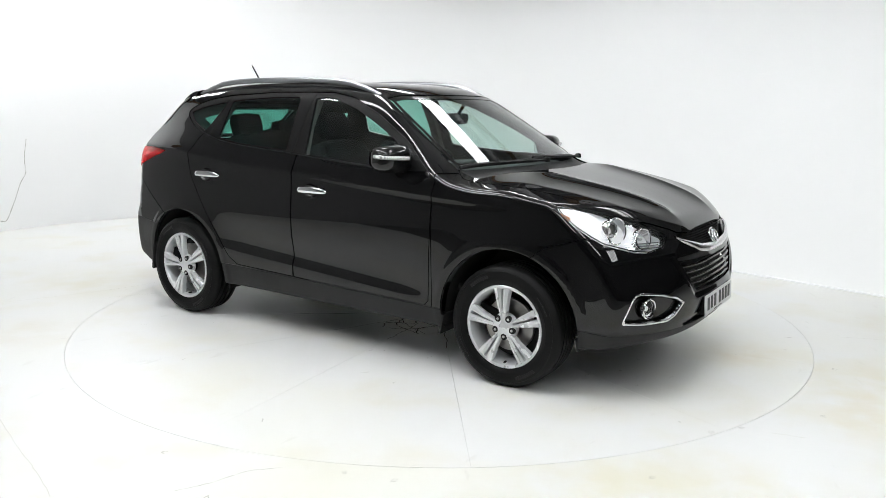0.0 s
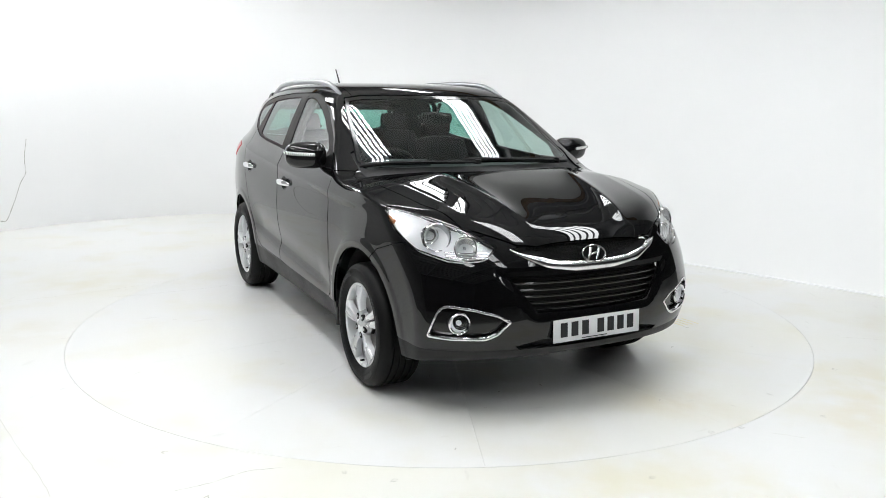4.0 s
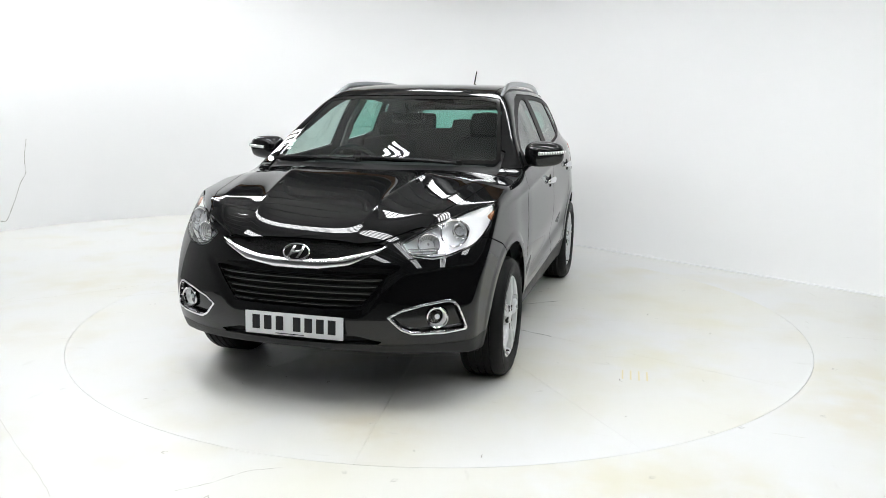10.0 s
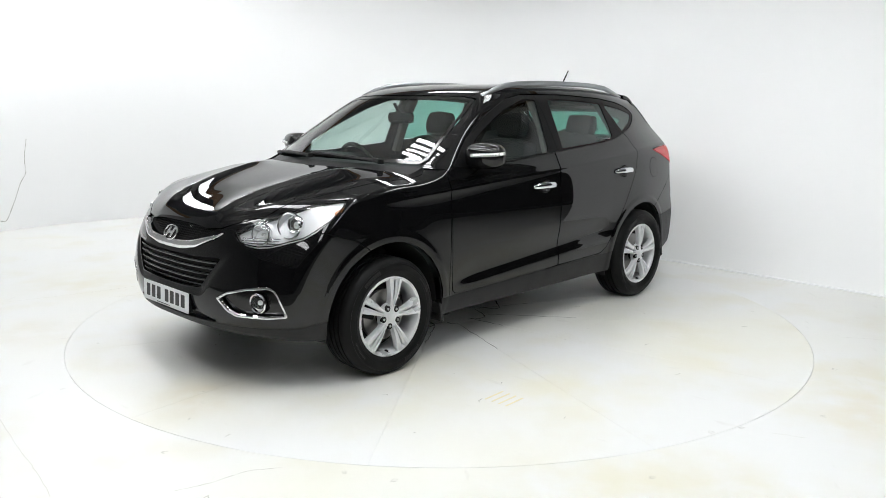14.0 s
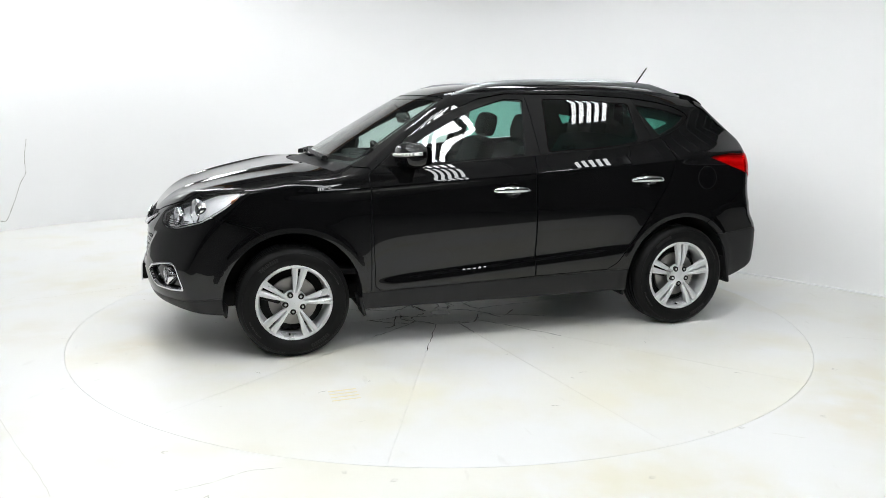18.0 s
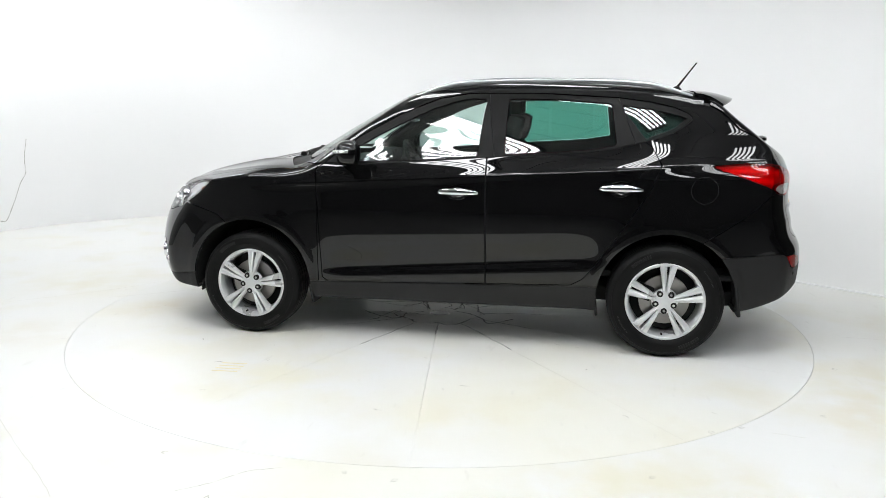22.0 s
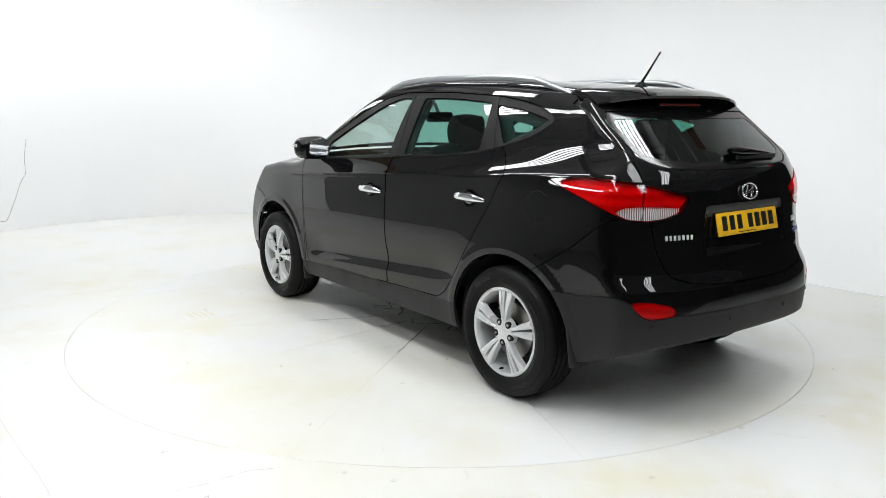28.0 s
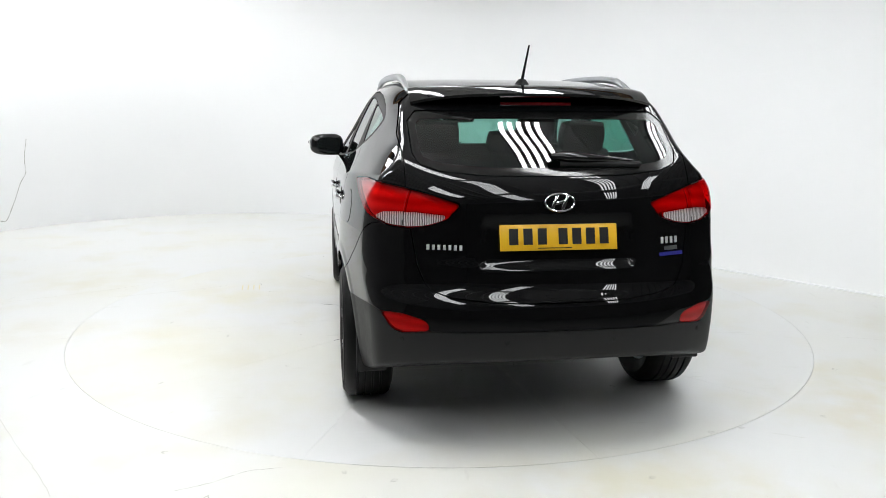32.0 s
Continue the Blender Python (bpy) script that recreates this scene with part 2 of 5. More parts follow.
# the white paint ends a little before the camera; bare concrete goes on from there
FLOOR_EDGE = -3.15
hall_floor = ring_sheet("floor_hall", R_TABLE + 0.0011, 15.0, 0.0, 0.05, WAREFLOOR)
for sheet, keep_far in ((floor, True), (hall_floor, False)):
    bm = bmesh.new()
    bm.from_mesh(sheet.data)
    bmesh.ops.bisect_plane(bm, geom=bm.verts[:] + bm.edges[:] + bm.faces[:], plane_co=(0, FLOOR_EDGE if keep_far else FLOOR_EDGE - 0.004, 0), plane_no=(0.12, 1, 0),
                           clear_inner=keep_far, clear_outer=not keep_far)
    bm.to_mesh(sheet.data)
    bm.free()
tagged(hall_floor, "bare grey concrete floor of the hall", "floor", kind="structure")
tagged(floor, "white painted concrete studio floor with scuffs and yellowed patches", "floor", kind="structure")
pit = ring_sheet("turntable_pit", 0.01, 9.0, -0.10, 0.05, DARK, 96)
tagged(pit, "dark pit below the turntable gap", "pit", kind="structure")

# the white wall: plan line from the near left, round the back and along the straight side
WALL_PLAN = [(-5.62, 1.9), (-5.5, 2.5), (-5.1, 3.43), (-4.57, 4.11), (-3.92, 4.63), (-3.1, 5.0), (-2.2, 5.1), (-1.2, 4.85), (-0.2, 4.3), (0.55, 3.72)]
WALL_LINE = [tuple(p) for p in spline(WALL_PLAN, 10)] + [(1.257, 3.02), (3.576, 0.549), (3.74, 0.374)]
WALL_H = 3.6


def wall_sheet(name, line, z0, z1, thick, material):
    bm = bmesh.new()
    n = len(line)
    rows = []
    for i, (x, y) in enumerate(line):
        a, b = Vector(line[max(i - 1, 0)]), Vector(line[min(i + 1, n - 1)])
        d = (b - a).normalized()
        o = Vector((-d.y, d.x))
        rows.append([bm.verts.new((x, y, z0)), bm.verts.new((x, y, z1)), bm.verts.new((x + o.x * thick, y + o.y * thick, z1)), bm.verts.new((x + o.x * thick, y + o.y * thick, z0))])
    for p, q in zip(rows, rows[1:]):
        for j in range(4):
            bm.faces.new((p[j], p[(j + 1) % 4], q[(j + 1) % 4], q[j]))
    bm.faces.new(rows[0])
    bm.faces.new(rows[-1][::-1])
    bmesh.ops.recalc_face_normals(bm, faces=bm.faces)
    for f in bm.faces:
        f.smooth = True
    for e in bm.edges:
        if len(e.link_faces) == 2 and e.calc_face_angle(0) > radians(30):
            e.smooth = False
    me = bpy.data.meshes.new(name)
    bm.to_mesh(me)
    bm.free()
    me.materials.append(material)
    return new(name, me)


wall = wall_sheet("wall_studio", WALL_LINE, -0.02, WALL_H, 0.12, WALLPAINT)
tagged(wall, "white curved studio backdrop wall with soft stains", "wall", kind="structure")

# warehouse behind and above: dark walls, ribbed roof, timber framing over the backdrop
HALL = mat("dim_hall", (0.08, 0.075, 0.07), rough=0.8, noise_scale=0.7, vary=0.3)
TIMBER = mat("raw_timber", (0.23, 0.13, 0.06), rough=0.7, noise_scale=4, vary=0.35)
ROOFING = mat("pale_roof_sheet", (0.60, 0.60, 0.59), rough=0.6, noise_scale=0.9, vary=0.3)
HALL_TURN = pose(0, -2, 0, 0, 0, -46.8)
for k, (x, y, sx, sy) in enumerate(((11.1, 0, 0.2, 22.4), (-11.1, 0, 0.2, 22.4), (0, 11.1, 22.0, 0.2), (0, -11.1, 22.0, 0.2))):
    bm = bm_box(sx, sy, 5.4, HALL_TURN @ pose(x, y, 2.6))
    me = bpy.data.meshes.new("wall_hall")
    bm.to_mesh(me)
    bm.free()
    me.materials.append(HALL)
    tagged(new("wall_hall_" + str(k + 1), me), "dark warehouse wall behind the studio", "wall", kind="structure")
bm = bm_box(22.4, 22.4, 0.12, HALL_TURN @ pose(0, 0, 5.36))
for k in range(36):
    bm_add(bm, bm_box(22.0, 0.05, 0.09, HALL_TURN @ pose(0, -10.8 + 0.62 * k, 5.26)))
for k in range(6):
    bm_add(bm, bm_box(0.16, 22.0, 0.24, HALL_TURN @ pose(-10 + 4 * k, 0, 5.12)))
me = bpy.data.meshes.new("ceiling")
bm.to_mesh(me)
bm.free()
me.materials.append(ROOFING)
tagged(new("ceiling", me), "dull grey ribbed sheet roof of the warehouse", "ceiling", kind="structure")
bm = bm_box(0.15, 12.1, 4.7, pose(-6.14, -3.8, 2.35, 0, 0, -4.1))
me = bpy.data.meshes.new("wall_partition")
bm.to_mesh(me)
bm.free()
me.materials.append(mat("grey_partition_paint", (0.28, 0.28, 0.275), rough=0.7, noise_scale=1.2, vary=0.1))
tagged(new("wall_partition", me), "dull grey painted partition wall of the hall", "wall", kind="structure")
timber = thing("timber_frame", "raw timber framing along the top of the backdrop wall", "timber frame", kind="structure")
for a, b in zip(WALL_LINE[::4], WALL_LINE[4::4] + [WALL_LINE[-1]]):
    a, b = Vector(a), Vector(b)
    d = b - a
    if d.length > 0.05:
        ang = math.degrees(math.atan2(d.y, d.x))
        mid = (a + b) / 2
        part("beam", bm_box(d.length, 0.10, 0.16, pose(mid.x, mid.y, WALL_H + 0.09, 0, 0, ang) @ pose(0, 0.06, 0), 0.006), TIMBER, timber)

# banks of fluorescent tubes above the turntable
TUBE = glow("tube_light", (0.966, 0.984, 1.0), 24.0)
# weaker tubes, dimmed to even out the light on wall and floor
DIM_TUBE = glow("dim_tube_light", (0.955, 0.985, 1.0), 13.0)
HOUSING = mat("white_enamel", (0.7, 0.7, 0.7), rough=0.4)
BLACKMETAL = mat("dark_batten", (0.03, 0.03, 0.03), rough=0.5)


def light_bank(x, y, z, length, turn, tubes=5, pitch=0.17, lit=TUBE):
    bank = thing("ceiling_light", "open bank of long fluorescent tubes hung above the turntable", "ceiling light", pose(x, y, z, 0, 0, turn), group="tube banks")
    for s in (-1, 0, 1):
        part("cross_bar", bm_box(0.04, tubes * pitch + 0.05, 0.03, pose(s * length * 0.46, 0, 0.10), 0.006), BLACKMETAL, bank)
    for i in range(tubes):
        yy = (i - (tubes - 1) / 2) * pitch
        part("batten", bm_box(length + 0.04, 0.045, 0.05, pose(0, yy, 0.055), 0.006), BLACKMETAL, bank)
        t = part("tube", bm_tube([(-length / 2, yy, 0), (length / 2, yy, 0)], 0.022, 10), lit, bank)
        for s in (-1, 1):
            part("lamp_holder", bm_box(0.03, 0.045, 0.07, pose(s * (length / 2 + 0.012), yy, 0.02), 0.004), HOUSING, t)
    return bank


# three parallel rows, running past the backdrop towards the hall
ROW = radians(-55)
for n, stops in ((1.45, (-2.35, -0.45, 2.1)), (1.15, (4.7,)), (-0.5, (-0.45,)), (-0.9, (-4.4,)), (-1.6, (-4.6,)), (-0.2, (2.3, 4.4, 6.5)), (-2.08, (-0.35, 2.0, 4.0, 6.0)), (-3.7, (0.4, 4.0))):
    for s in stops:
        edge = s < -2 and n > 1.4
        span = 0.85 if n == -0.5 else 1.1 if edge else 2.4 if s == -0.35 else 1.75
        bank = light_bank(s * math.cos(ROW) - n * math.sin(ROW), s * math.sin(ROW) + n * math.cos(ROW), 3.45, span, math.degrees(ROW), 3 if edge else 5, 0.082, DIM_TUBE if n > 1.4 or s >= 4 else TUBE)
        # unseen board, added to shade the upper wall from these tubes
        if n > 1.4:
            part("wall_shade_board", bm_box(1.2 if edge else 1.85, 0.012, 0.32, pose(0, 0.20 if edge else 0.32, -0.07), 0.003), BLACKMETAL, bank, "added black board that keeps tube light off the wall")

table = thing("turntable", "round white painted turntable deck with cracks and stains", "turntable")


def deck_sector(a0, a1, r0, r1, name):
    """One board of the deck; the joints beside it are wider towards the middle."""
    bm = bmesh.new()
    top, low = [], []
    pts = []
    n = 14
    for k in range(n + 1):
        pts.append((r1, a0 + (a1 - a0) * k / n, 0.0003))
    for k in range(7):
        pts.append((r0, a1 - (a1 - a0) * k / 6, 0.0014))
    for (r, a, gap) in pts:
        side = 1 if a - a0 < 1e-6 else -1 if a1 - a < 1e-6 else 0
        a2 = a + side * gap / r
        top.append(bm.verts.new((r * math.cos(a2), r * math.sin(a2), 0)))
        low.append(bm.verts.new((r * math.cos(a2), r * math.sin(a2), -0.05)))
    bm.faces.new(top)
    for k in range(len(top)):
        j = (k + 1) % len(top)
        bm.faces.new((top[k], low[k], low[j], top[j]))
    return part(name, bm, TABLEPAINT, table, smooth=False)


for k in range(12):
    deck_sector(radians(7.5 + 30 * k), radians(37.5 + 30 * k), 0.30, R_TABLE - 0.0011, "deck_board")
for k in range(6):
    deck_sector(radians(20 + 60 * k), radians(80 + 60 * k), 0.075, 0.295, "centre_board")
part("centre_cap", bm_lathe([(0.0005, 0.0), (0.066, 0.0), (0.070, -0.004), (0.070, -0.04)], 32, pose(0, 0, 0, 90, 0, 0)), STEEL, table, "worn steel centre cap")
base_ring = ring_sheet("deck_base", 0.0005, R_TABLE - 0.01, -0.052, 0.04, DECKBASE, 64)
base_ring.parent = table
MARK = mat("yellow_mark", (0.78, 0.70, 0.46), rough=0.6)
for k in range(4):
    part("floor_mark", bm_box(0.15, 0.009, 0.002, pose(0.97, 1.36 + 0.045 * k, 0.0005, 0, 0, 3)), MARK, table, "faded yellow paint stripe")


# hairline cracks and chips
CRACK = mat("dull_crack", (0.40, 0.385, 0.35), rough=0.9)
FAINT = mat("painted_over_crack", (0.60, 0.585, 0.54), rough=0.9)
OPEN = mat("open_crack", (0.06, 0.058, 0.05), rough=0.9)


def crack(name, points, width, z, parent=None, label="", seed=1, material=CRACK):
    rnd = random.Random(seed)
    line = [p + np.array([rnd.uniform(-1, 1), rnd.uniform(-1, 1)]) * width * 2.0 for p in spline(points, 7)]
    bm = bmesh.new()
    rows = []
    n = len(line)
    for i, p in enumerate(line):
        d = line[min(i + 1, n - 1)] - line[max(i - 1, 0)]
        d = d / (np.linalg.norm(d) + 1e-9)
        w = width * rnd.uniform(0.25, 1.0) * (0.3 if i in (0, n - 1) else 1)
        rows.append((bm.verts.new((p[0] - d[1] * w, p[1] + d[0] * w, z)), bm.verts.new((p[0] + d[1] * w, p[1] - d[0] * w, z))))
    for a, b in zip(rows, rows[1:]):
        bm.faces.new((a[0], a[1], b[1], b[0]))
    if parent is not None:
        return part(name, bm, material, parent, smooth=False)
    me = bpy.data.meshes.new(name)
    bmesh.ops.recalc_face_normals(bm, faces=bm.faces)
    bm.to_mesh(me)
    bm.free()
    me.materials.append(material)
    return tagged(new(name, me), label, "crack", kind="structure")


for k, pts in enumerate(([(-1.05, -2.70), (-0.92, -2.63), (-0.80, -2.53), (-0.66, -2.49)], [(-2.30, -1.75), (-2.12, -1.99), (-1.85, -2.32), (-1.69, -2.51), (-1.50, -2.75)], [(-2.62, 0.35), (-2.2, 0.55), (-1.75, 0.80)],
                         [(2.65, -0.55), (2.9, -0.6)], [(1.55, -2.10), (1.70, -2.16)], [(-2.5, -0.75), (-2.36, -0.66)], [(-3.3, 0.2), (-2.7, 0.6), (-2.35, 0.95)])):
    crack("crack_" + str(k + 1), pts, 0.0017, 0.0012, label="thin dark crack in the white floor paint", seed=k, material=FAINT if k else CRACK)
rnd = random.Random(5)
for k in range(9):
    a = rnd.uniform(0, 2 * math.pi)
    pts = [(0.12 * math.cos(a), 0.12 * math.sin(a))]
    for j in range(4):
        a += rnd.uniform(-0.5, 0.5)
        r = 0.12 + 0.11 * (j + 1)
        pts.append((r * math.cos(a), r * math.sin(a)))
    crack("crack", pts, 0.005, 0.0012, table, seed=20 + k, material=OPEN)
# a broken ring of open cracks round the centre, with spurs along the joints
ring = [(0.30 * math.cos(a) * f, 0.30 * math.sin(a) * f) for a, f in zip(np.linspace(0, 2 * math.pi, 17)[:-1], (1.0, 1.1, 0.92, 1.05, 0.9, 1.12, 1.0, 0.94, 1.08, 0.96, 1.15, 1.0, 0.9, 1.06, 0.97, 1.1))]
for k in range(0, 16, 4):
    crack("crack", [ring[k], ring[k + 1], ring[k + 2], ring[(k + 3) % 16]], 0.006, 0.0012, table, seed=41 + k, material=OPEN)
for k in range(12):
    a = radians(7.5 + 30 * k)
    r0, r1 = 0.30, rnd.uniform(0.55, 1.2)
    crack("crack", [(r0 * math.cos(a), r0 * math.sin(a)), ((r0 + r1) / 2 * math.cos(a + 0.008), (r0 + r1) / 2 * math.sin(a + 0.008)), (r1 * math.cos(a), r1 * math.sin(a))], 0.0035, 0.0012, table, seed=300 + k, material=OPEN)
for k in range(46):
    a, r = rnd.uniform(0, 2 * math.pi), rnd.uniform(0.8, 2.4)
    d = rnd.uniform(0, 6.3)
    ln = rnd.uniform(0.008, 0.05)
    x, y = r * math.cos(a), r * math.sin(a)
    crack("scuff", [(x, y), (x + ln * math.cos(d), y + ln * math.sin(d))], rnd.uniform(0.001, 0.003), 0.0012, table, seed=60 + k)
chip_spots = [(0.88, -2.56), (1.28, -2.10), (1.44, -2.05), (-0.18, -2.60), (-0.39, -2.53), (1.9, -1.9), (2.3, -1.2), (2.9, -0.9), (-1.2, -2.35), (-2.0, -1.6), (0.5, -2.75), (2.2, -2.2), (-0.9, -2.75), (2.6, -0.2)]
for k, (x, y) in enumerate(chip_spots):
    pts = [(x + 0.014 * math.cos(q) * rnd.uniform(0.5, 1.2), y + 0.014 * math.sin(q) * rnd.uniform(0.5, 1.2)) for q in np.linspace(0, 5.4, 9)]
    crack("chip_" + str(k + 1), pts, 0.0014, 0.0012, label="chipped ring of paint on the white floor", seed=200 + k)

# torn edge of the wall lining, and the white bead at the foot of the straight wall
bead_pts = [(p[0], p[1], 0.006) for p in WALL_LINE[-3:]]
bm = bm_tube(bead_pts, 0.010, 8)
me = bpy.data.meshes.new("trim_bead")
bm.to_mesh(me)
bm.free()
me.materials.append(mat("white_bead", (0.86, 0.87, 0.88), rough=0.4))
tagged(new("trim_bead", me), "thin white bead along the foot of the wall", "trim", kind="structure")
lift = Vector((0.78, -0.62, 0)) * 0.003
torn = [(-4.880, 3.755, 1.05), (-4.895, 3.739, 0.927), (-4.906, 3.724, 0.796), (-4.903, 3.727, 0.663), (-4.947, 3.668, 0.535), (-4.999, 3.593, 0.323), (-5.056, 3.504, 0.125), (-5.097, 3.436, 0.122)]
rnd = random.Random(9)
line = [Vector(tuple(p)) + lift + Vector((0, 0, rnd.uniform(-0.004, 0.004))) for p in spline(torn, 5)]
bm = bm_tube([tuple(p) for p in line], 0.0035, 5, 1.0, [rnd.uniform(0.3, 1.4) for p in line])
me = bpy.data.meshes.new("crack_wall")
bm.to_mesh(me)
bm.free()
me.materials.append(CRACK)
tagged(new("crack_wall", me), "ragged dark tear in the white wall lining", "crack", kind="structure")


# ---------------------------------------------------------------- car body: one smooth surface, cut into panels
def curve(points, sigma):
    """A smooth function through about these points of (argument, value)."""
    a = np.array(points, float)
    a = a[np.argsort(a[:, 0])]
    t = np.arange(a[0, 0] - 1.0, a[-1, 0] + 1.0, 0.004)
    h, m = np.diff(a[:, 0]), np.diff(a[:, 1]) / np.diff(a[:, 0])
    w1, w2 = 2 * h[1:] + h[:-1], h[1:] + 2 * h[:-1]
    same = m[:-1] * m[1:] > 0
    safe = np.where(same, w1 / np.where(m[:-1] == 0, 1, m[:-1]) + w2 / np.where(m[1:] == 0, 1, m[1:]), 1)
    g = np.concatenate([[m[0]], np.where(same, (w1 + w2) / safe, 0), [m[-1]]])
    i = np.clip(np.searchsorted(a[:, 0], t) - 1, 0, len(h) - 1)
    u = np.clip((t - a[i, 0]) / h[i], 0, 1)
    v = (a[i, 1] * (1 + 2 * u) * (1 - u) ** 2 + a[i + 1, 1] * u * u * (3 - 2 * u)
         + h[i] * (g[i] * u * (1 - u) ** 2 - g[i + 1] * u * u * (1 - u)))
    s0, s1 = (a[1, 1] - a[0, 1]) / (a[1, 0] - a[0, 0]), (a[-1, 1] - a[-2, 1]) / (a[-1, 0] - a[-2, 0])
    v = np.where(t < a[0, 0], a[0, 1] + s0 * (t - a[0, 0]), v)
    v = np.where(t > a[-1, 0], a[-1, 1] + s1 * (t - a[-1, 0]), v)
    k = np.arange(-4 * sigma, 4 * sigma + 1e-6, 0.004)
    w = np.exp(-0.5 * (k / sigma) ** 2)
    v = np.convolve(np.pad(v, len(k) // 2, mode="edge"), w / w.sum(), "valid")[: len(t)]
    return lambda q: np.interp(q, t, v)


def smax(a, b, k):
    h = np.clip(0.5 + 0.5 * (a - b) / k, 0, 1)
    return b + (a - b) * h + k * h * (1 - h)


def bump(x, c, w):
    return np.exp(-0.5 * ((x - c) / w) ** 2)


def step(x, a, b):
    t = np.clip((x - a) / (b - a), 0, 1)
    return t * t * (3 - 2 * t)


TOP = curve([(2.4, 0.55), (2.22, 0.74), (2.14, 0.83), (2.06, 0.895), (1.95, 0.95), (1.8, 1.005), (1.55, 1.068), (1.3, 1.115), (1.14, 1.142),
             (0.97, 1.237), (0.80, 1.337), (0.615, 1.443), (0.43, 1.544), (0.33, 1.585), (0.24, 1.609), (0.12, 1.627), (0.0, 1.636), (-0.4, 1.648), (-0.9, 1.640), (-1.35, 1.608), (-1.60, 1.570), (-1.66, 1.518), (-1.72, 1.465), (-1.80, 1.403),
             (-1.88, 1.341), (-1.96, 1.276), (-2.05, 1.203), (-2.3, 1.0)], 0.045)
SECTION = curve([(0.1, 0.83), (0.27, 0.868), (0.38, 0.893), (0.5, 0.902), (0.65, 0.908), (0.8, 0.912), (0.95, 0.904), (1.05, 0.893), (1.11, 0.879), (1.145, 0.864),
                 (1.18, 0.845), (1.24, 0.821), (1.30, 0.796), (1.36, 0.770), (1.42, 0.742), (1.48, 0.712), (1.55, 0.673), (1.62, 0.628), (1.7, 0.57)], 0.03)
NOSE = curve([(0.1, 2.0), (0.25, 2.10), (0.33, 2.150), (0.42, 2.180), (0.52, 2.19), (0.65, 2.18), (0.75, 2.155), (0.85, 2.105), (0.95, 2.03), (1.1, 1.9)], 0.03)
TAIL = curve([(0.1, -2.0), (0.25, -2.12), (0.33, -2.17), (0.42, -2.197), (0.55, -2.205), (0.64, -2.198), (0.68, -2.184), (0.71, -2.164), (0.74, -2.147), (0.77, -2.138), (0.80, -2.137), (0.82, -2.134), (0.85, -2.122), (0.9, -2.112),
              (1.0, -2.104), (1.08, -2.100), (1.16, -2.072), (1.3, -1.99), (1.5, -1.9)], 0.022)
SILL = curve([(-2.5, 0.47), (-2.2, 0.425), (-2.08, 0.395), (-1.95, 0.345), (-1.78, 0.285), (-1.2, 0.262), (0.8, 0.252), (1.7, 0.265), (2.0, 0.30), (2.3, 0.33)], 0.05)
AXLE, R_ARCH, HUB = 1.32, 0.412, 0.345


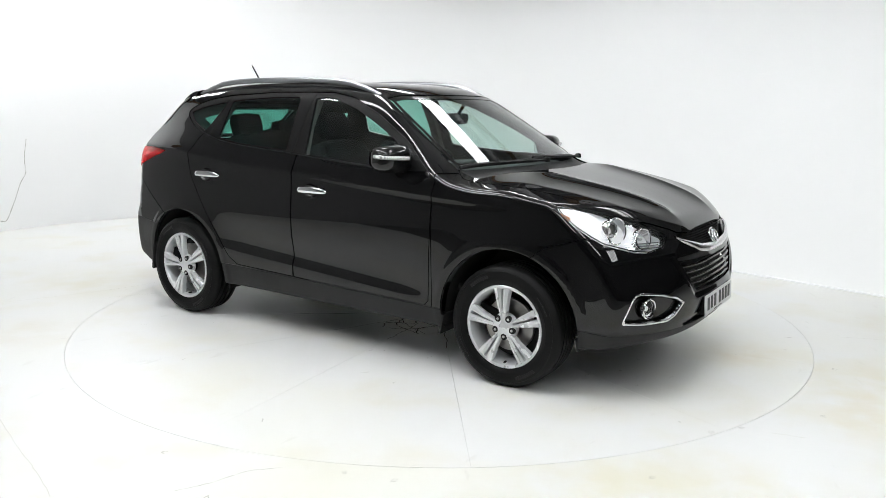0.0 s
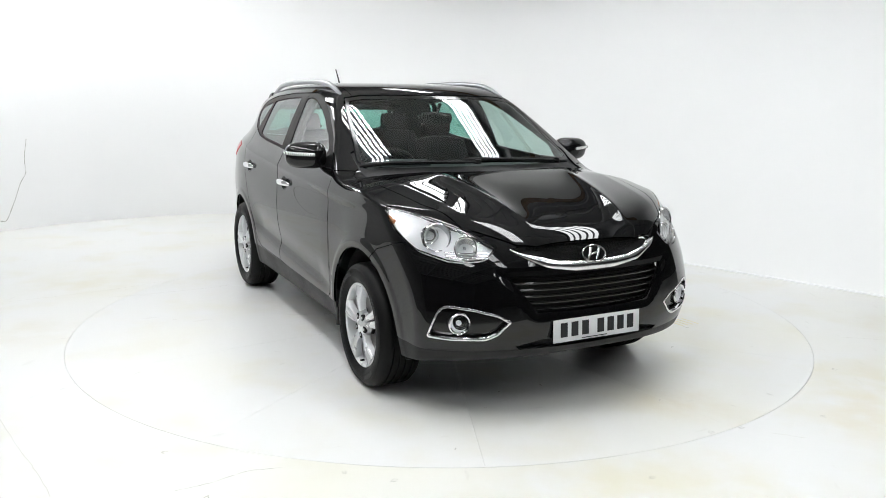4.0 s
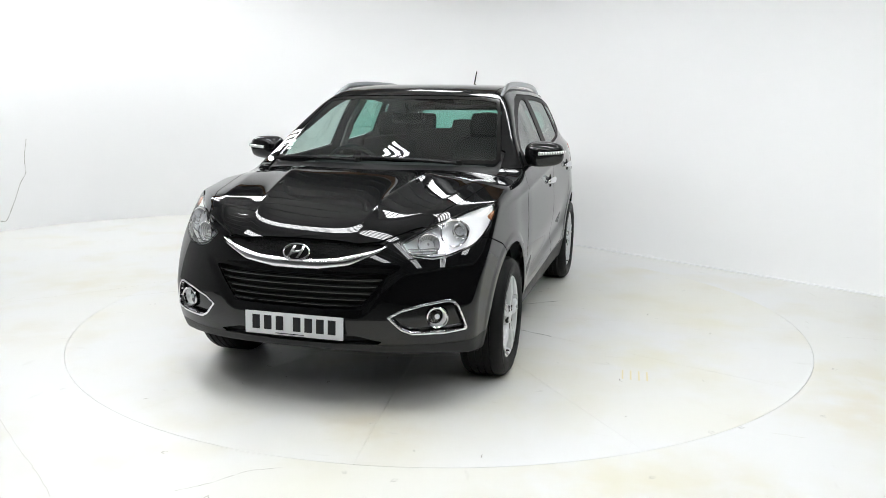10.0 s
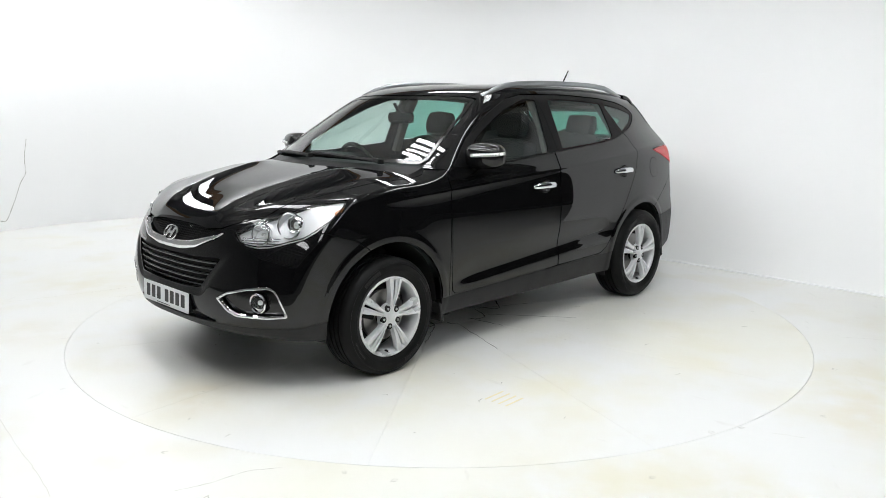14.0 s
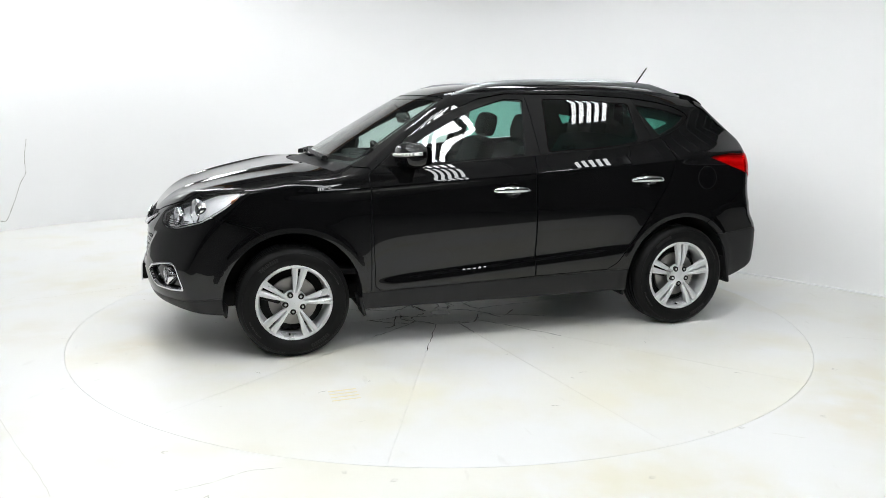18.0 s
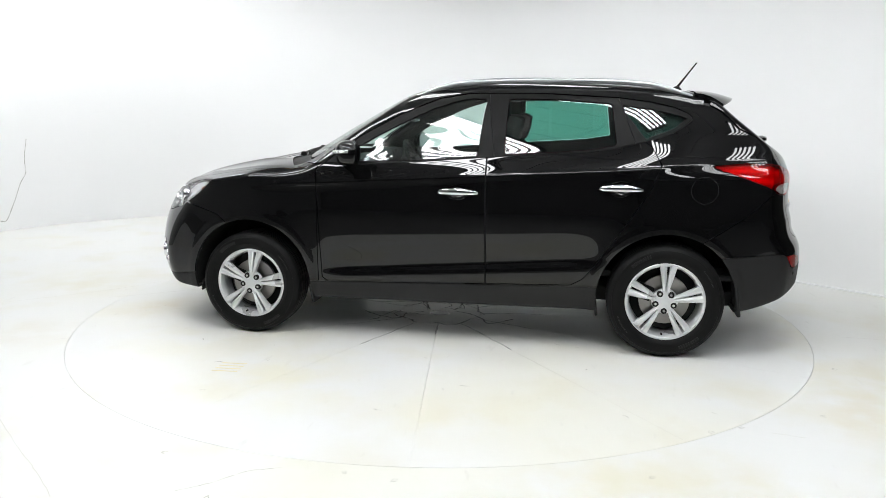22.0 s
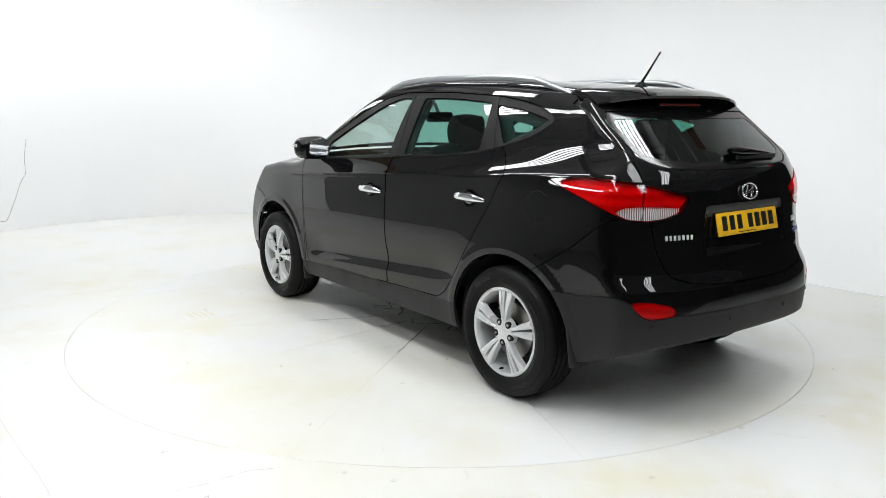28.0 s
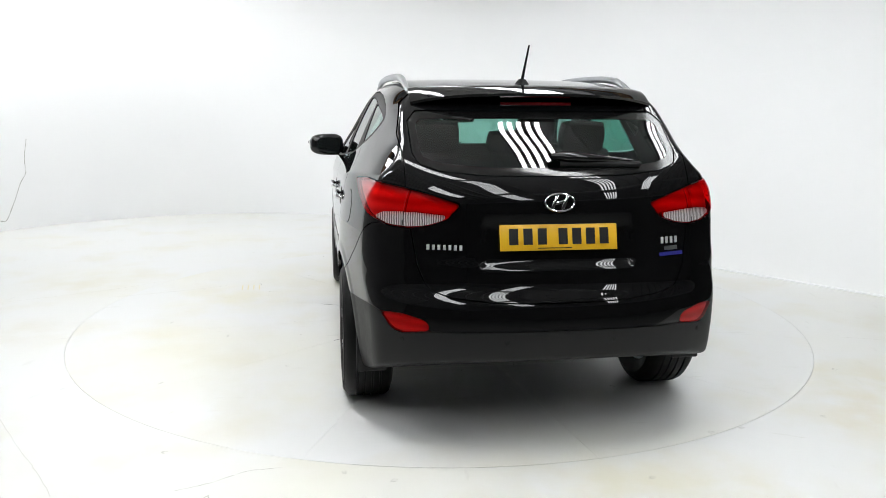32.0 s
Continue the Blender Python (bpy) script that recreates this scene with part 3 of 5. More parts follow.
def f_body(x, y, z):
    ay = np.abs(y)
    ahead = step(x, 1.05, 1.35)
    shift = 0.26 * step(x, -0.5, 0.25) * (1 - step(x, 1.3, 2.0)) * (1 - 0.3 * ahead) - 0.12 * step(-x, 0.6, 1.5)
    crown = (0.015 * ay ** 2 + 0.075 * ay ** 4) * (1 - 0.35 * ahead)
    top = TOP(x + shift * ay ** 2) - crown + 0.005 * bump(ay, 0.52, 0.20) * ahead * (1 - step(x, 1.85, 2.1))
    # raised folds of the bonnet, running back and outwards
    fold = 0.285 + 0.175 * (2.05 - x)
    ridge = np.exp(-(np.sqrt((ay - fold) ** 2 + 0.010 ** 2) - 0.010) / 0.065)
    ridge2 = np.exp(-(np.sqrt((ay - fold - 0.27) ** 2 + 0.012 ** 2) - 0.012) / 0.05)
    top = top + (0.022 * ridge + 0.005 * ridge2) * step(x, 1.12, 1.40) * (1 - step(x, 1.9, 2.12))
    f = (z - top) * 0.85
    wide = SECTION(z) - 0.10 * np.clip(x - 1.15, 0, None) ** 2 - 0.135 * np.clip(-x - 1.1, 0, None) ** 2
    cabin = step(z, 1.1, 1.35)
    wide = wide - cabin * (0.075 * np.clip(-x - 0.9, 0, None) ** 1.5)
    wide = wide - cabin * 0.026 * step(x, -0.3, 0.4) - 0.007 * step(x, 0.7, 1.1)
    shoulder = 1.005 + (0.9 - x) * 0.062 + 0.02 * step(-x, 0.9, 1.5)
    wide = wide + 0.012 * np.exp(-(np.sqrt((z - shoulder) ** 2 + 0.008 ** 2) - 0.008) / 0.03) * (1 - step(x, 0.9, 1.6))
    low = 0.475 + (0.65 - x) * 0.075
    d = (z - low) / 0.055
    wide = wide - 0.020 * np.exp(-0.5 * np.where(d < 0, d * 1.9, d * 0.75) ** 2) * step(0.98 - np.abs(x + 0.05), 0.0, 0.35)
    for ax in (AXLE, -AXLE):
        r = np.hypot(x - ax, z - HUB)
        wide = wide + 0.005 * bump(r, R_ARCH + 0.03, 0.06) + 0.005 * (1 - step(r, R_ARCH + 0.028, R_ARCH + 0.068))
    f = smax(f, ay - wide, (0.055 + 0.05 * step(z, 1.3, 1.6)) * (1 - 0.55 * step(x, 0.0, 0.4)) - 0.05 * step(z, 1.3, 1.6) * step(-x, 1.45, 1.62) - 0.033 * step(-x, 1.5, 1.65) * step(z, 1.15, 1.25))
    nose = NOSE(z) - (0.46 + 0.35 * np.clip(z - 0.55, 0, 1)) * ay ** 3
    half = 0.335 + (z - 0.54) * 0.75
    nose = nose - 0.012 * (1 - step(ay, half, half + 0.06)) * step(z, 0.49, 0.54) * (1 - step(z, 0.70, 0.76))
    f = smax(f, (x - nose) * 0.9, 0.035)
    tail = TAIL(z) + 0.40 * ay ** 3
    tail = tail + 0.012 * (1 - step(ay, 0.30 + 0.12 * (1.0 - z), 0.34 + 0.12 * (1.0 - z))) * step(z, 0.80, 0.85) * (1 - step(z, 0.985, 1.05))
    f = smax(f, (tail - x) * 0.9, 0.035 - 0.022 * step(z, 1.08, 1.16))
    return smax(f, SILL(x) - z, 0.02)


def gradient(p):
    h = 0.005
    g = np.stack([f_body(*(p + d).T) - f_body(*(p - d).T) for d in np.eye(3) * h], -1)
    return g / np.linalg.norm(g, axis=1, keepdims=True)


def body_grid(n_side=270, n_cap=70, n_turn=290):
    ends = 1.62
    xs = np.concatenate([np.full(n_cap, ends), np.linspace(ends, -ends, n_side), np.full(n_cap, -ends)])
    al = np.concatenate([np.linspace(math.pi / 2 - 0.004, 0.012, n_cap), np.zeros(n_side), -np.linspace(0.012, math.pi / 2 - 0.004, n_cap)])
    ph = np.linspace(-math.pi / 2, math.pi / 2, n_turn)
    A, B = np.meshgrid(al, ph, indexing="ij")
    X = np.repeat(xs[:, None], n_turn, 1)
    d = np.stack([np.sin(A), np.cos(A) * np.cos(B), np.cos(A) * np.sin(B)], -1).reshape(-1, 3)
    o = np.stack([X, 0 * X, 0 * X + 0.68], -1).reshape(-1, 3)
    lo, hi = np.zeros(len(d)), np.full(len(d), 1.6)
    for _ in range(34):
        mid = (lo + hi) / 2
        inside = f_body(*(o + d * mid[:, None]).T) < 0
        lo, hi = np.where(inside, mid, lo), np.where(inside, hi, mid)
    p = o + d * lo[:, None]
    p[:, 1] = np.abs(p[:, 1])
    i = np.arange(len(al) - 1)[:, None] * n_turn + np.arange(n_turn - 1)[None]
    i = i.ravel()
    q = np.stack([i, i + n_turn, i + n_turn + 1, i + 1], -1)
    return p, np.concatenate([q[:, [0, 1, 2]], q[:, [0, 2, 3]]])


def clip(verts, tris, val):
    """The part of the sheet where val < 0, cut along its zero line."""
    s = val < 0
    n_in = s[tris].sum(1)
    keep = [tris[n_in == 3]]
    new_v = [verts]
    count = len(verts)
    for k in (1, 2):
        t = tris[n_in == k]
        if not len(t):
            continue
        odd = s[t] if k == 1 else ~s[t]
        r = odd.argmax(1)
        a, b, c = (t[np.arange(len(t)), (r + j) % 3] for j in range(3))
        wab, wac = val[a] / (val[a] - val[b]), val[a] / (val[a] - val[c])
        pab = verts[a] + (verts[b] - verts[a]) * wab[:, None]
        pac = verts[a] + (verts[c] - verts[a]) * wac[:, None]
        iab, iac = count + np.arange(len(t)), count + len(t) + np.arange(len(t))
        new_v += [pab, pac]
        count += 2 * len(t)
        if k == 1:
            keep.append(np.stack([a, iab, iac], -1))
        else:
            keep += [np.stack([iab, b, c], -1), np.stack([iab, c, iac], -1)]
    v, t = np.concatenate(new_v), np.concatenate(keep)
    # weld the points along the cut and drop unused ones
    used, t = np.unique(t.ravel(), return_inverse=True)
    v, t = v[used], t.reshape(-1, 3)
    key, first, back = np.unique(np.round(v / 2e-5).astype(np.int64), axis=0, return_index=True, return_inverse=True)
    v, t = v[first], back.ravel()[t]
    return v, t[(t[:, 0] != t[:, 1]) & (t[:, 1] != t[:, 2]) & (t[:, 0] != t[:, 2])]


def outline(poly, a, b, soft=0.0):
    """Signed distance of the points (a, b) to a polygon: negative inside."""
    poly = np.array(poly, float)
    d = np.full(len(a), 9.0)
    inside = np.zeros(len(a), bool)
    for (x0, y0), (x1, y1) in zip(poly, np.roll(poly, -1, 0)):
        ex, ey = x1 - x0, y1 - y0
        wx, wy = a - x0, b - y0
        t = np.clip((wx * ex + wy * ey) / (ex * ex + ey * ey + 1e-12), 0, 1)
        d = np.minimum(d, np.hypot(wx - ex * t, wy - ey * t))
        if abs(ey) > 1e-12:
            inside ^= ((y0 <= b) != (y1 <= b)) & (a < x0 + (b - y0) / ey * ex)
    return np.where(inside, -d, d) - soft


def rim_edges(tris):
    e = np.concatenate([tris[:, [0, 1]], tris[:, [1, 2]], tris[:, [2, 0]]])
    k = np.sort(e, 1)
    _, idx, n = np.unique(k, axis=0, return_index=True, return_counts=True)
    return e[idx[n == 1]]


def panel(name, sheet, material, parent, label="", mirror=1, both=False, push=0.0, rim=0.012, bow=None):
    """A panel cut from the body: its outer face, pushed in or out, with a turned-in rim. both: across the middle of the car."""
    v, t = sheet
    n = gradient(v)
    v = v + n * push
    if bow is not None:
        v = v + n * bow(v)[:, None]
        face = np.cross(v[t[:, 1]] - v[t[:, 0]], v[t[:, 2]] - v[t[:, 0]])
        acc = np.zeros_like(v)
        for k in range(3):
            np.add.at(acc, t[:, k], face)
        acc = acc * np.sign((acc * n).sum(1, keepdims=True))
        n = acc / (np.linalg.norm(acc, axis=1, keepdims=True) + 1e-12)
    if both:
        m = np.array([1, -1, 1])
        v, n, t = np.concatenate([v, v * m]), np.concatenate([n, n * m]), np.concatenate([t, t[:, ::-1] + len(v)])
        key, first, back = np.unique(np.round(v / 1e-4).astype(np.int64), axis=0, return_index=True, return_inverse=True)
        v, n, t = v[first], n[first], back.ravel()[t]
        t = t[(t[:, 0] != t[:, 1]) & (t[:, 1] != t[:, 2]) & (t[:, 0] != t[:, 2])]
    elif mirror < 0:
        m = np.array([1, -1, 1])
        v, n, t = v * m, n * m, t[:, ::-1]
    faces = [t]
    if rim:
        e = rim_edges(t)
        if len(e):
            w = np.unique(e.ravel())
            look_up = np.full(len(v), -1)
            top_i, low_i = len(v) + np.arange(len(w)), len(v) + len(w) + np.arange(len(w))
            look_up[w] = np.arange(len(w))
            v = np.concatenate([v, v[w], v[w] - n[w] * rim])
            a, b = look_up[e[:, 0]], look_up[e[:, 1]]
            out = np.cross(v[e[:, 1]] - v[e[:, 0]], n[e[:, 0]])
            side = np.zeros((len(w), 3))
            np.add.at(side, a, out)
            np.add.at(side, b, out)
            side = side / (np.linalg.norm(side, axis=1, keepdims=True) + 1e-12)
            n = np.concatenate([n, side, side])
            faces += [np.stack([top_i[b], top_i[a], low_i[a]], -1), np.stack([top_i[b], low_i[a], low_i[b]], -1)]
    return mesh_ob(name, v, np.concatenate(faces), material, parent, label, n)


CAR_AT = pose(-0.186, -0.162, 0)
car = thing("car", "glossy black five-door compact SUV parked on the turntable", "car")
SHEET = body_grid()
WHOLE = SHEET


def take(val, gap=0.0026):
    """Cuts a piece out of what is left of the body."""
    global SHEET
    x, y, z = SHEET[0].T
    v = val(x, y, z)
    piece = clip(*SHEET, v + gap)
    SHEET = clip(*SHEET, gap - v)
    return piece


def side_poly(pts, near=0.35, rounded=True, soft=0.0):
    p = [tuple(q) for q in spline(pts, 5, True)] if rounded else pts
    return lambda x, y, z: np.maximum(outline(p, x, z, soft), near - y)


def front_poly(pts, x0, soft=0.0, rounded=False):
    p = [tuple(q) for q in spline(pts, 5, True)] if rounded else pts
    return lambda x, y, z: np.maximum(outline(p, y, z, soft), x0 - x)


def rear_poly(pts, x0, soft=0.0):
    return lambda x, y, z: np.maximum(outline(pts, y, z, soft), x - x0)


def nose_poly(pts, x0=1.2, soft=0.0):
    """Outline round the front corner, by y - x and z."""
    return lambda x, y, z: np.maximum(outline(pts, y - x, z, soft), x0 - x)


def tail_poly(pts, x0=-1.2, soft=0.0):
    return lambda x, y, z: np.maximum(outline(pts, y + x, z, soft), x - x0)


def grow(val, d):
    return lambda x, y, z: val(x, y, z) - d


# wheel arches
for ax in (AXLE, -AXLE):
    take(lambda x, y, z: np.maximum(np.hypot(x - ax, z - HUB) - R_ARCH, 0.45 - y), 0.0)

# glass
WS = front_poly([(-0.3, 1.556), (0.25, 1.556), (0.50, 1.551), (0.605, 1.535), (0.642, 1.46), (0.688, 1.32), (0.735, 1.18), (0.712, 1.150), (0.40, 1.158), (-0.3, 1.163)], 0.2)
ws_piece = take(WS, 0.003)
RG = rear_poly([(-0.3, 1.20), (0.30, 1.205), (0.50, 1.222), (0.585, 1.25), (0.61, 1.30), (0.61, 1.43), (0.57, 1.475), (-0.3, 1.478)], -1.55)
rg_piece = take(RG, 0.003)
FW = side_poly([(0.60, 1.150), (0.40, 1.150), (0.22, 1.162), (0.0, 1.178), (-0.150, 1.190), (-0.160, 1.195), (-0.164, 1.207), (-0.170, 1.30), (-0.186, 1.45), (-0.199, 1.519), (-0.196, 1.529), (-0.185, 1.533), (-0.12, 1.537), (-0.07, 1.534), (-0.031, 1.525), (0.14, 1.47), (0.301, 1.395), (0.46, 1.315), (0.595, 1.235)], rounded=False)
fw_piece = take(FW, 0.003)
RW = side_poly([(-0.337, 1.522), (-0.341, 1.532), (-0.352, 1.537), (-0.5, 1.538), (-0.688, 1.532), (-0.945, 1.513), (-0.960, 1.508), (-0.967, 1.497), (-0.980, 1.40), (-0.996, 1.282), (-0.994, 1.272), (-0.982, 1.266), (-0.83, 1.24), (-0.661, 1.226), (-0.342, 1.206), (-0.333, 1.210), (-0.330, 1.222), (-0.331, 1.35)], rounded=False)
rw_piece = take(RW, 0.003)
QW = side_poly([(-1.025, 1.494), (-1.12, 1.489), (-1.23, 1.474), (-1.385, 1.436), (-1.39, 1.42), (-1.32, 1.368), (-1.20, 1.322), (-1.164, 1.312), (-1.10, 1.39)])
qw_piece = take(QW, 0.003)
inner_sheet = SHEET
for hx, hz in ((-0.055, 0.972), (-1.033, 1.016)):
    x, y, z = inner_sheet[0].T
    inner_sheet = clip(*inner_sheet, -np.maximum(np.hypot((x - hx) / 0.075, (z - hz) / 0.055) - 1, 0.5 - y))

DLO = side_poly([(0.80, 1.135), (0.55, 1.128), (0.22, 1.148), (-0.24, 1.185), (-0.80, 1.225), (-1.0, 1.250), (-1.152, 1.288), (-1.25, 1.314), (-1.33, 1.346), (-1.39, 1.380), (-1.425, 1.407), (-1.437, 1.422), (-1.434, 1.438), (-1.41, 1.457), (-1.33, 1.493), (-1.2, 1.523),
                 (-1.0, 1.549), (-0.571, 1.571), (-0.089, 1.570), (0.10, 1.537), (0.33, 1.443), (0.60, 1.293)], rounded=False)
dlo_piece = take(DLO)

cowl_piece = take(lambda x, y, z: np.maximum.reduce([x - (1.235 - 0.33 * y ** 2), 0.80 - x, y - 0.745, 1.05 - z]), 0.002)
BONNET = [(2.092, -0.3), (2.092, 0.30), (2.066, 0.40), (2.006, 0.495), (1.92, 0.608), (1.675, 0.705), (1.437, 0.745), (1.2, 0.785), (0.99, 0.80), (0.94, 0.76), (0.94, -0.3)]
bonnet_piece = take(lambda x, y, z: np.maximum(outline(BONNET, x, y), 0.835 - z))

# front lamps, grille and bumper
HL = nose_poly([(-1.551, 0.848), (-1.515, 0.805), (-1.482, 0.788), (-1.36, 0.775), (-1.25, 0.781), (-1.02, 0.822), (-0.94, 0.855), (-0.84, 0.903), (-0.765, 0.955), (-0.728, 1.006), (-0.83, 1.001), (-0.978, 0.982), (-1.317, 0.920)])
hl_piece = take(HL)
UPPER = front_poly([(-0.3, 0.852), (0.36, 0.853), (0.425, 0.838), (0.39, 0.819), (0.21, 0.777), (0.1, 0.769), (-0.3, 0.767)], 1.9)
upper_piece = take(UPPER, 0.001)
CRES = front_poly([(-0.3, 0.768), (0.1, 0.770), (0.21, 0.778), (0.39, 0.820), (0.445, 0.842), (0.40, 0.805), (0.271, 0.748), (0.12, 0.723), (-0.3, 0.717)], 1.9)
cres_piece = take(CRES, 0.001)
LOWER = front_poly([(-0.3, 0.694), (0.25, 0.699), (0.43, 0.711), (0.456, 0.704), (0.40, 0.632), (0.338, 0.556), (0.318, 0.543), (0.15, 0.535), (-0.3, 0.533)], 1.9)
lower_piece = take(LOWER, 0.001)
FOG = nose_poly([(-1.687, 0.506), (-1.60, 0.545), (-1.45, 0.572), (-1.29, 0.586), (-1.235, 0.578), (-1.207, 0.553), (-1.135, 0.436), (-1.145, 0.424), (-1.30, 0.414), (-1.528, 0.416), (-1.60, 0.440)])
fog_out = take(FOG, 0.001)
INTAKE = front_poly([(-0.3, 0.408), (0.31, 0.408), (0.43, 0.380), (0.40, 0.362), (-0.3, 0.352)], 1.9)
intake_piece = take(INTAKE, 0.001)
lip_piece = take(lambda x, y, z: np.maximum(z - 0.362 - 0.02 * step(1.95 - x, 0, 0.3), 1.5 - x), 0.002)
BUMP_F = [(1.30, 0.20), (1.42, 0.69), (1.545, 0.787), (1.742, 0.848), (1.85, 0.86), (2.0, 0.90), (2.4, 0.95), (2.4, 0.2)]
fb_piece = take(lambda x, y, z: outline(BUMP_F, x, z))

# rear lamps, tailgate and bumper
TL = tail_poly([(-0.706, 1.158), (-0.947, 1.176), (-1.143, 1.172), (-1.312, 1.154), (-1.486, 1.126), (-1.635, 1.092), (-1.641, 1.080), (-1.579, 1.022), (-1.491, 0.995), (-1.37, 0.980), (-1.234, 0.988), (-1.116, 1.023), (-0.867, 1.103)])
tl_piece = take(TL)
GATE = rear_poly([(-0.3, 1.64), (0.50, 1.61), (0.555, 1.575), (0.63, 1.51), (0.66, 1.371), (0.645, 1.251), (0.645, 1.167), (0.63, 0.99), (0.604, 0.824), (0.575, 0.755), (0.55, 0.725), (0.467, 0.698), (0.3, 0.682), (0.136, 0.676), (-0.3, 0.674)], -1.47)
gate_piece = take(GATE)
RF = tail_poly([(-1.251, 0.628), (-1.397, 0.627), (-1.532, 0.606), (-1.565, 0.585), (-1.576, 0.558), (-1.404, 0.543), (-1.34, 0.559)])
rf_piece = take(RF, 0.001)
CLAD_R = curve([(-2.3, 0.560), (-1.58, 0.556), (-1.40, 0.541), (-1.33, 0.560), (-1.26, 0.628), (-1.14, 0.644), (-0.95, 0.629), (-0.6, 0.618)], 0.012)
rclad_piece = take(lambda x, y, z: np.maximum(z - CLAD_R(y + x), x + 1.45), 0.002)
BUMP_R = [(-1.40, 0.2), (-1.50, 0.70), (-1.60, 0.76), (-1.75, 0.86), (-1.90, 0.99), (-2.0, 1.02), (-2.4, 1.0), (-2.4, 0.2)]
rb_piece = take(lambda x, y, z: outline(BUMP_R, x, z))

# doors and sills
sill_piece = take(lambda x, y, z: np.maximum(z - (0.392 - 0.027 * x), np.abs(x) - 1.1), 0.002)
DOOR_F = [(0.852, 1.016), (0.862, 1.09), (0.80, 1.135), (0.55, 1.135), (0.22, 1.16), (-0.222, 1.20), (-0.222, 0.9), (-0.232, 0.405), (0.0, 0.395), (0.335, 0.385), (0.79, 0.373), (0.826, 0.40), (0.84, 0.729)]
df_piece = take(lambda x, y, z: np.maximum(outline(DOOR_F, x, z), 0.5 - y))
DOOR_R = [(-0.227, 1.20), (-0.8, 1.24), (-1.15, 1.30), (-1.205, 1.26), (-1.261, 1.157), (-1.194, 0.997), (-1.042, 0.762), (-0.89, 0.543), (-0.83, 0.465), (-0.756, 0.422), (-0.237, 0.406), (-0.227, 0.9)]
dr_piece = take(lambda x, y, z: np.maximum(outline(DOOR_R, x, z), 0.5 - y))
HANDLES = ((-0.055, 0.972), (-1.033, 1.016))
for hx, hz in HANDLES:
    hole = lambda x, y, z: np.maximum(np.hypot((x - hx + 0.004) / 0.062, (z - hz + 0.002) / 0.044) - 1, 0.5 - y)
    df_piece = clip(*df_piece, -hole(*df_piece[0].T))
    dr_piece = clip(*dr_piece, -hole(*dr_piece[0].T))
wing_piece = take(lambda x, y, z: np.maximum.reduce([0.852 - x, 0.5 - y, z - 1.125]))
roof_piece = take(lambda x, y, z: np.maximum.reduce([y - 0.555 + 0.02 * x, -1.475 - x, 1.2 - z]), 0.002)
rest_piece = SHEET


def split(sheet, val, gap=0.0):
    v = val(*sheet[0].T)
    return clip(*sheet, v + gap), clip(*sheet, gap - v)


def surface(p, d):
    """The point where the ray from p along d first meets the body, and its normal."""
    p, d = np.array(p, float), np.array(d, float) / np.linalg.norm(d)
    s = np.arange(0, 3, 0.004)
    q = p + s[:, None] * d
    k = int(np.argmax(f_body(*q.T) < 0))
    a, b = s[k - 1], s[k]
    for _ in range(25):
        m = (a + b) / 2
        if f_body(*(p + m * d)) < 0:
            b = m
        else:
            a = m
    r = p + a * d
    return r, gradient(r[None])[0]


def frame_on(p, n, up=(0, 0, 1)):
    """A pose on the body: x to the right as one faces it, y up, z outwards."""
    z = Vector(n).normalized()
    x = Vector(up).cross(z).normalized()
    y = z.cross(x)
    return Matrix((( x.x, y.x, z.x, p[0]), (x.y, y.y, z.y, p[1]), (x.z, y.z, z.z, p[2]), (0, 0, 0, 1)))


def pillow(val, wide, high):
    """A rounded swelling, highest where the outline is farther off than wide."""
    return lambda v: high * np.sqrt(1 - (1 - np.clip(-val(*v.T) / wide, 0, 1)) ** 2)


# ---- panels
panel("body_shell", rest_piece, PAINT, car, both=True)
for hole in (HL, UPPER, CRES, LOWER, FOG, INTAKE, TL):
    inner_sheet = split(inner_sheet, grow(hole, 0.004))[1]
panel("inner_shell", inner_sheet, TRIM, car, "dark inner lining", both=True, push=-0.022, rim=0)
panel("roof", roof_piece, PAINT, car, both=True)
bonnet = panel("bonnet", bonnet_piece, PAINT, car, both=True)
panel("cowl", cowl_piece, CLAD, car, "matt black plastic scuttle", both=True, push=-0.012)
fb = panel("front_bumper", fb_piece, PAINT, car, both=True)
panel("lower_lip", lip_piece, CLAD, fb, "dark grey plastic lip", both=True, push=-0.002)
panel("intake", intake_piece, DARK, fb, "dark lower intake", both=True, push=-0.03, rim=0)
rb = panel("rear_bumper", rb_piece, PAINT, car, both=True)
panel("rear_skirt", rclad_piece, CLAD, rb, "dark grey plastic skirt", both=True, push=-0.002)
gate = panel("tailgate", gate_piece, PAINT, car, both=True)
tagged(panel("rear_window", rg_piece, PRIVACY, gate, both=True, push=-0.004, rim=0), "dark tinted rear window")
tagged(panel("windscreen", ws_piece, PANE, car, both=True, push=-0.003, rim=0), "curved green-tinted windscreen")
band = split(ws_piece, grow(WS, -0.022))[1]
panel("windscreen_surround", band, GLOSS_BLACK, car, "black glass border", both=True, push=-0.001, rim=0)
gband = split(rg_piece, grow(RG, -0.035))[1]
panel("rear_window_surround", gband, GLOSS_BLACK, gate, "black glass border", both=True, push=-0.002, rim=0)

# linings inside the cabin: lamp housings at the rear corners, and the pillars round the quarter windows
housing = split(WHOLE, grow(TL, 0.02))[0]
pillar = split(WHOLE, lambda x, y, z: np.maximum.reduce([x + 0.985 + 0.40 * (1.5 - z), -1.66 - x, 1.13 - z, z - 1.58, 0.45 - y]))[0]
pillar = split(pillar, grow(QW, -0.045))[1]

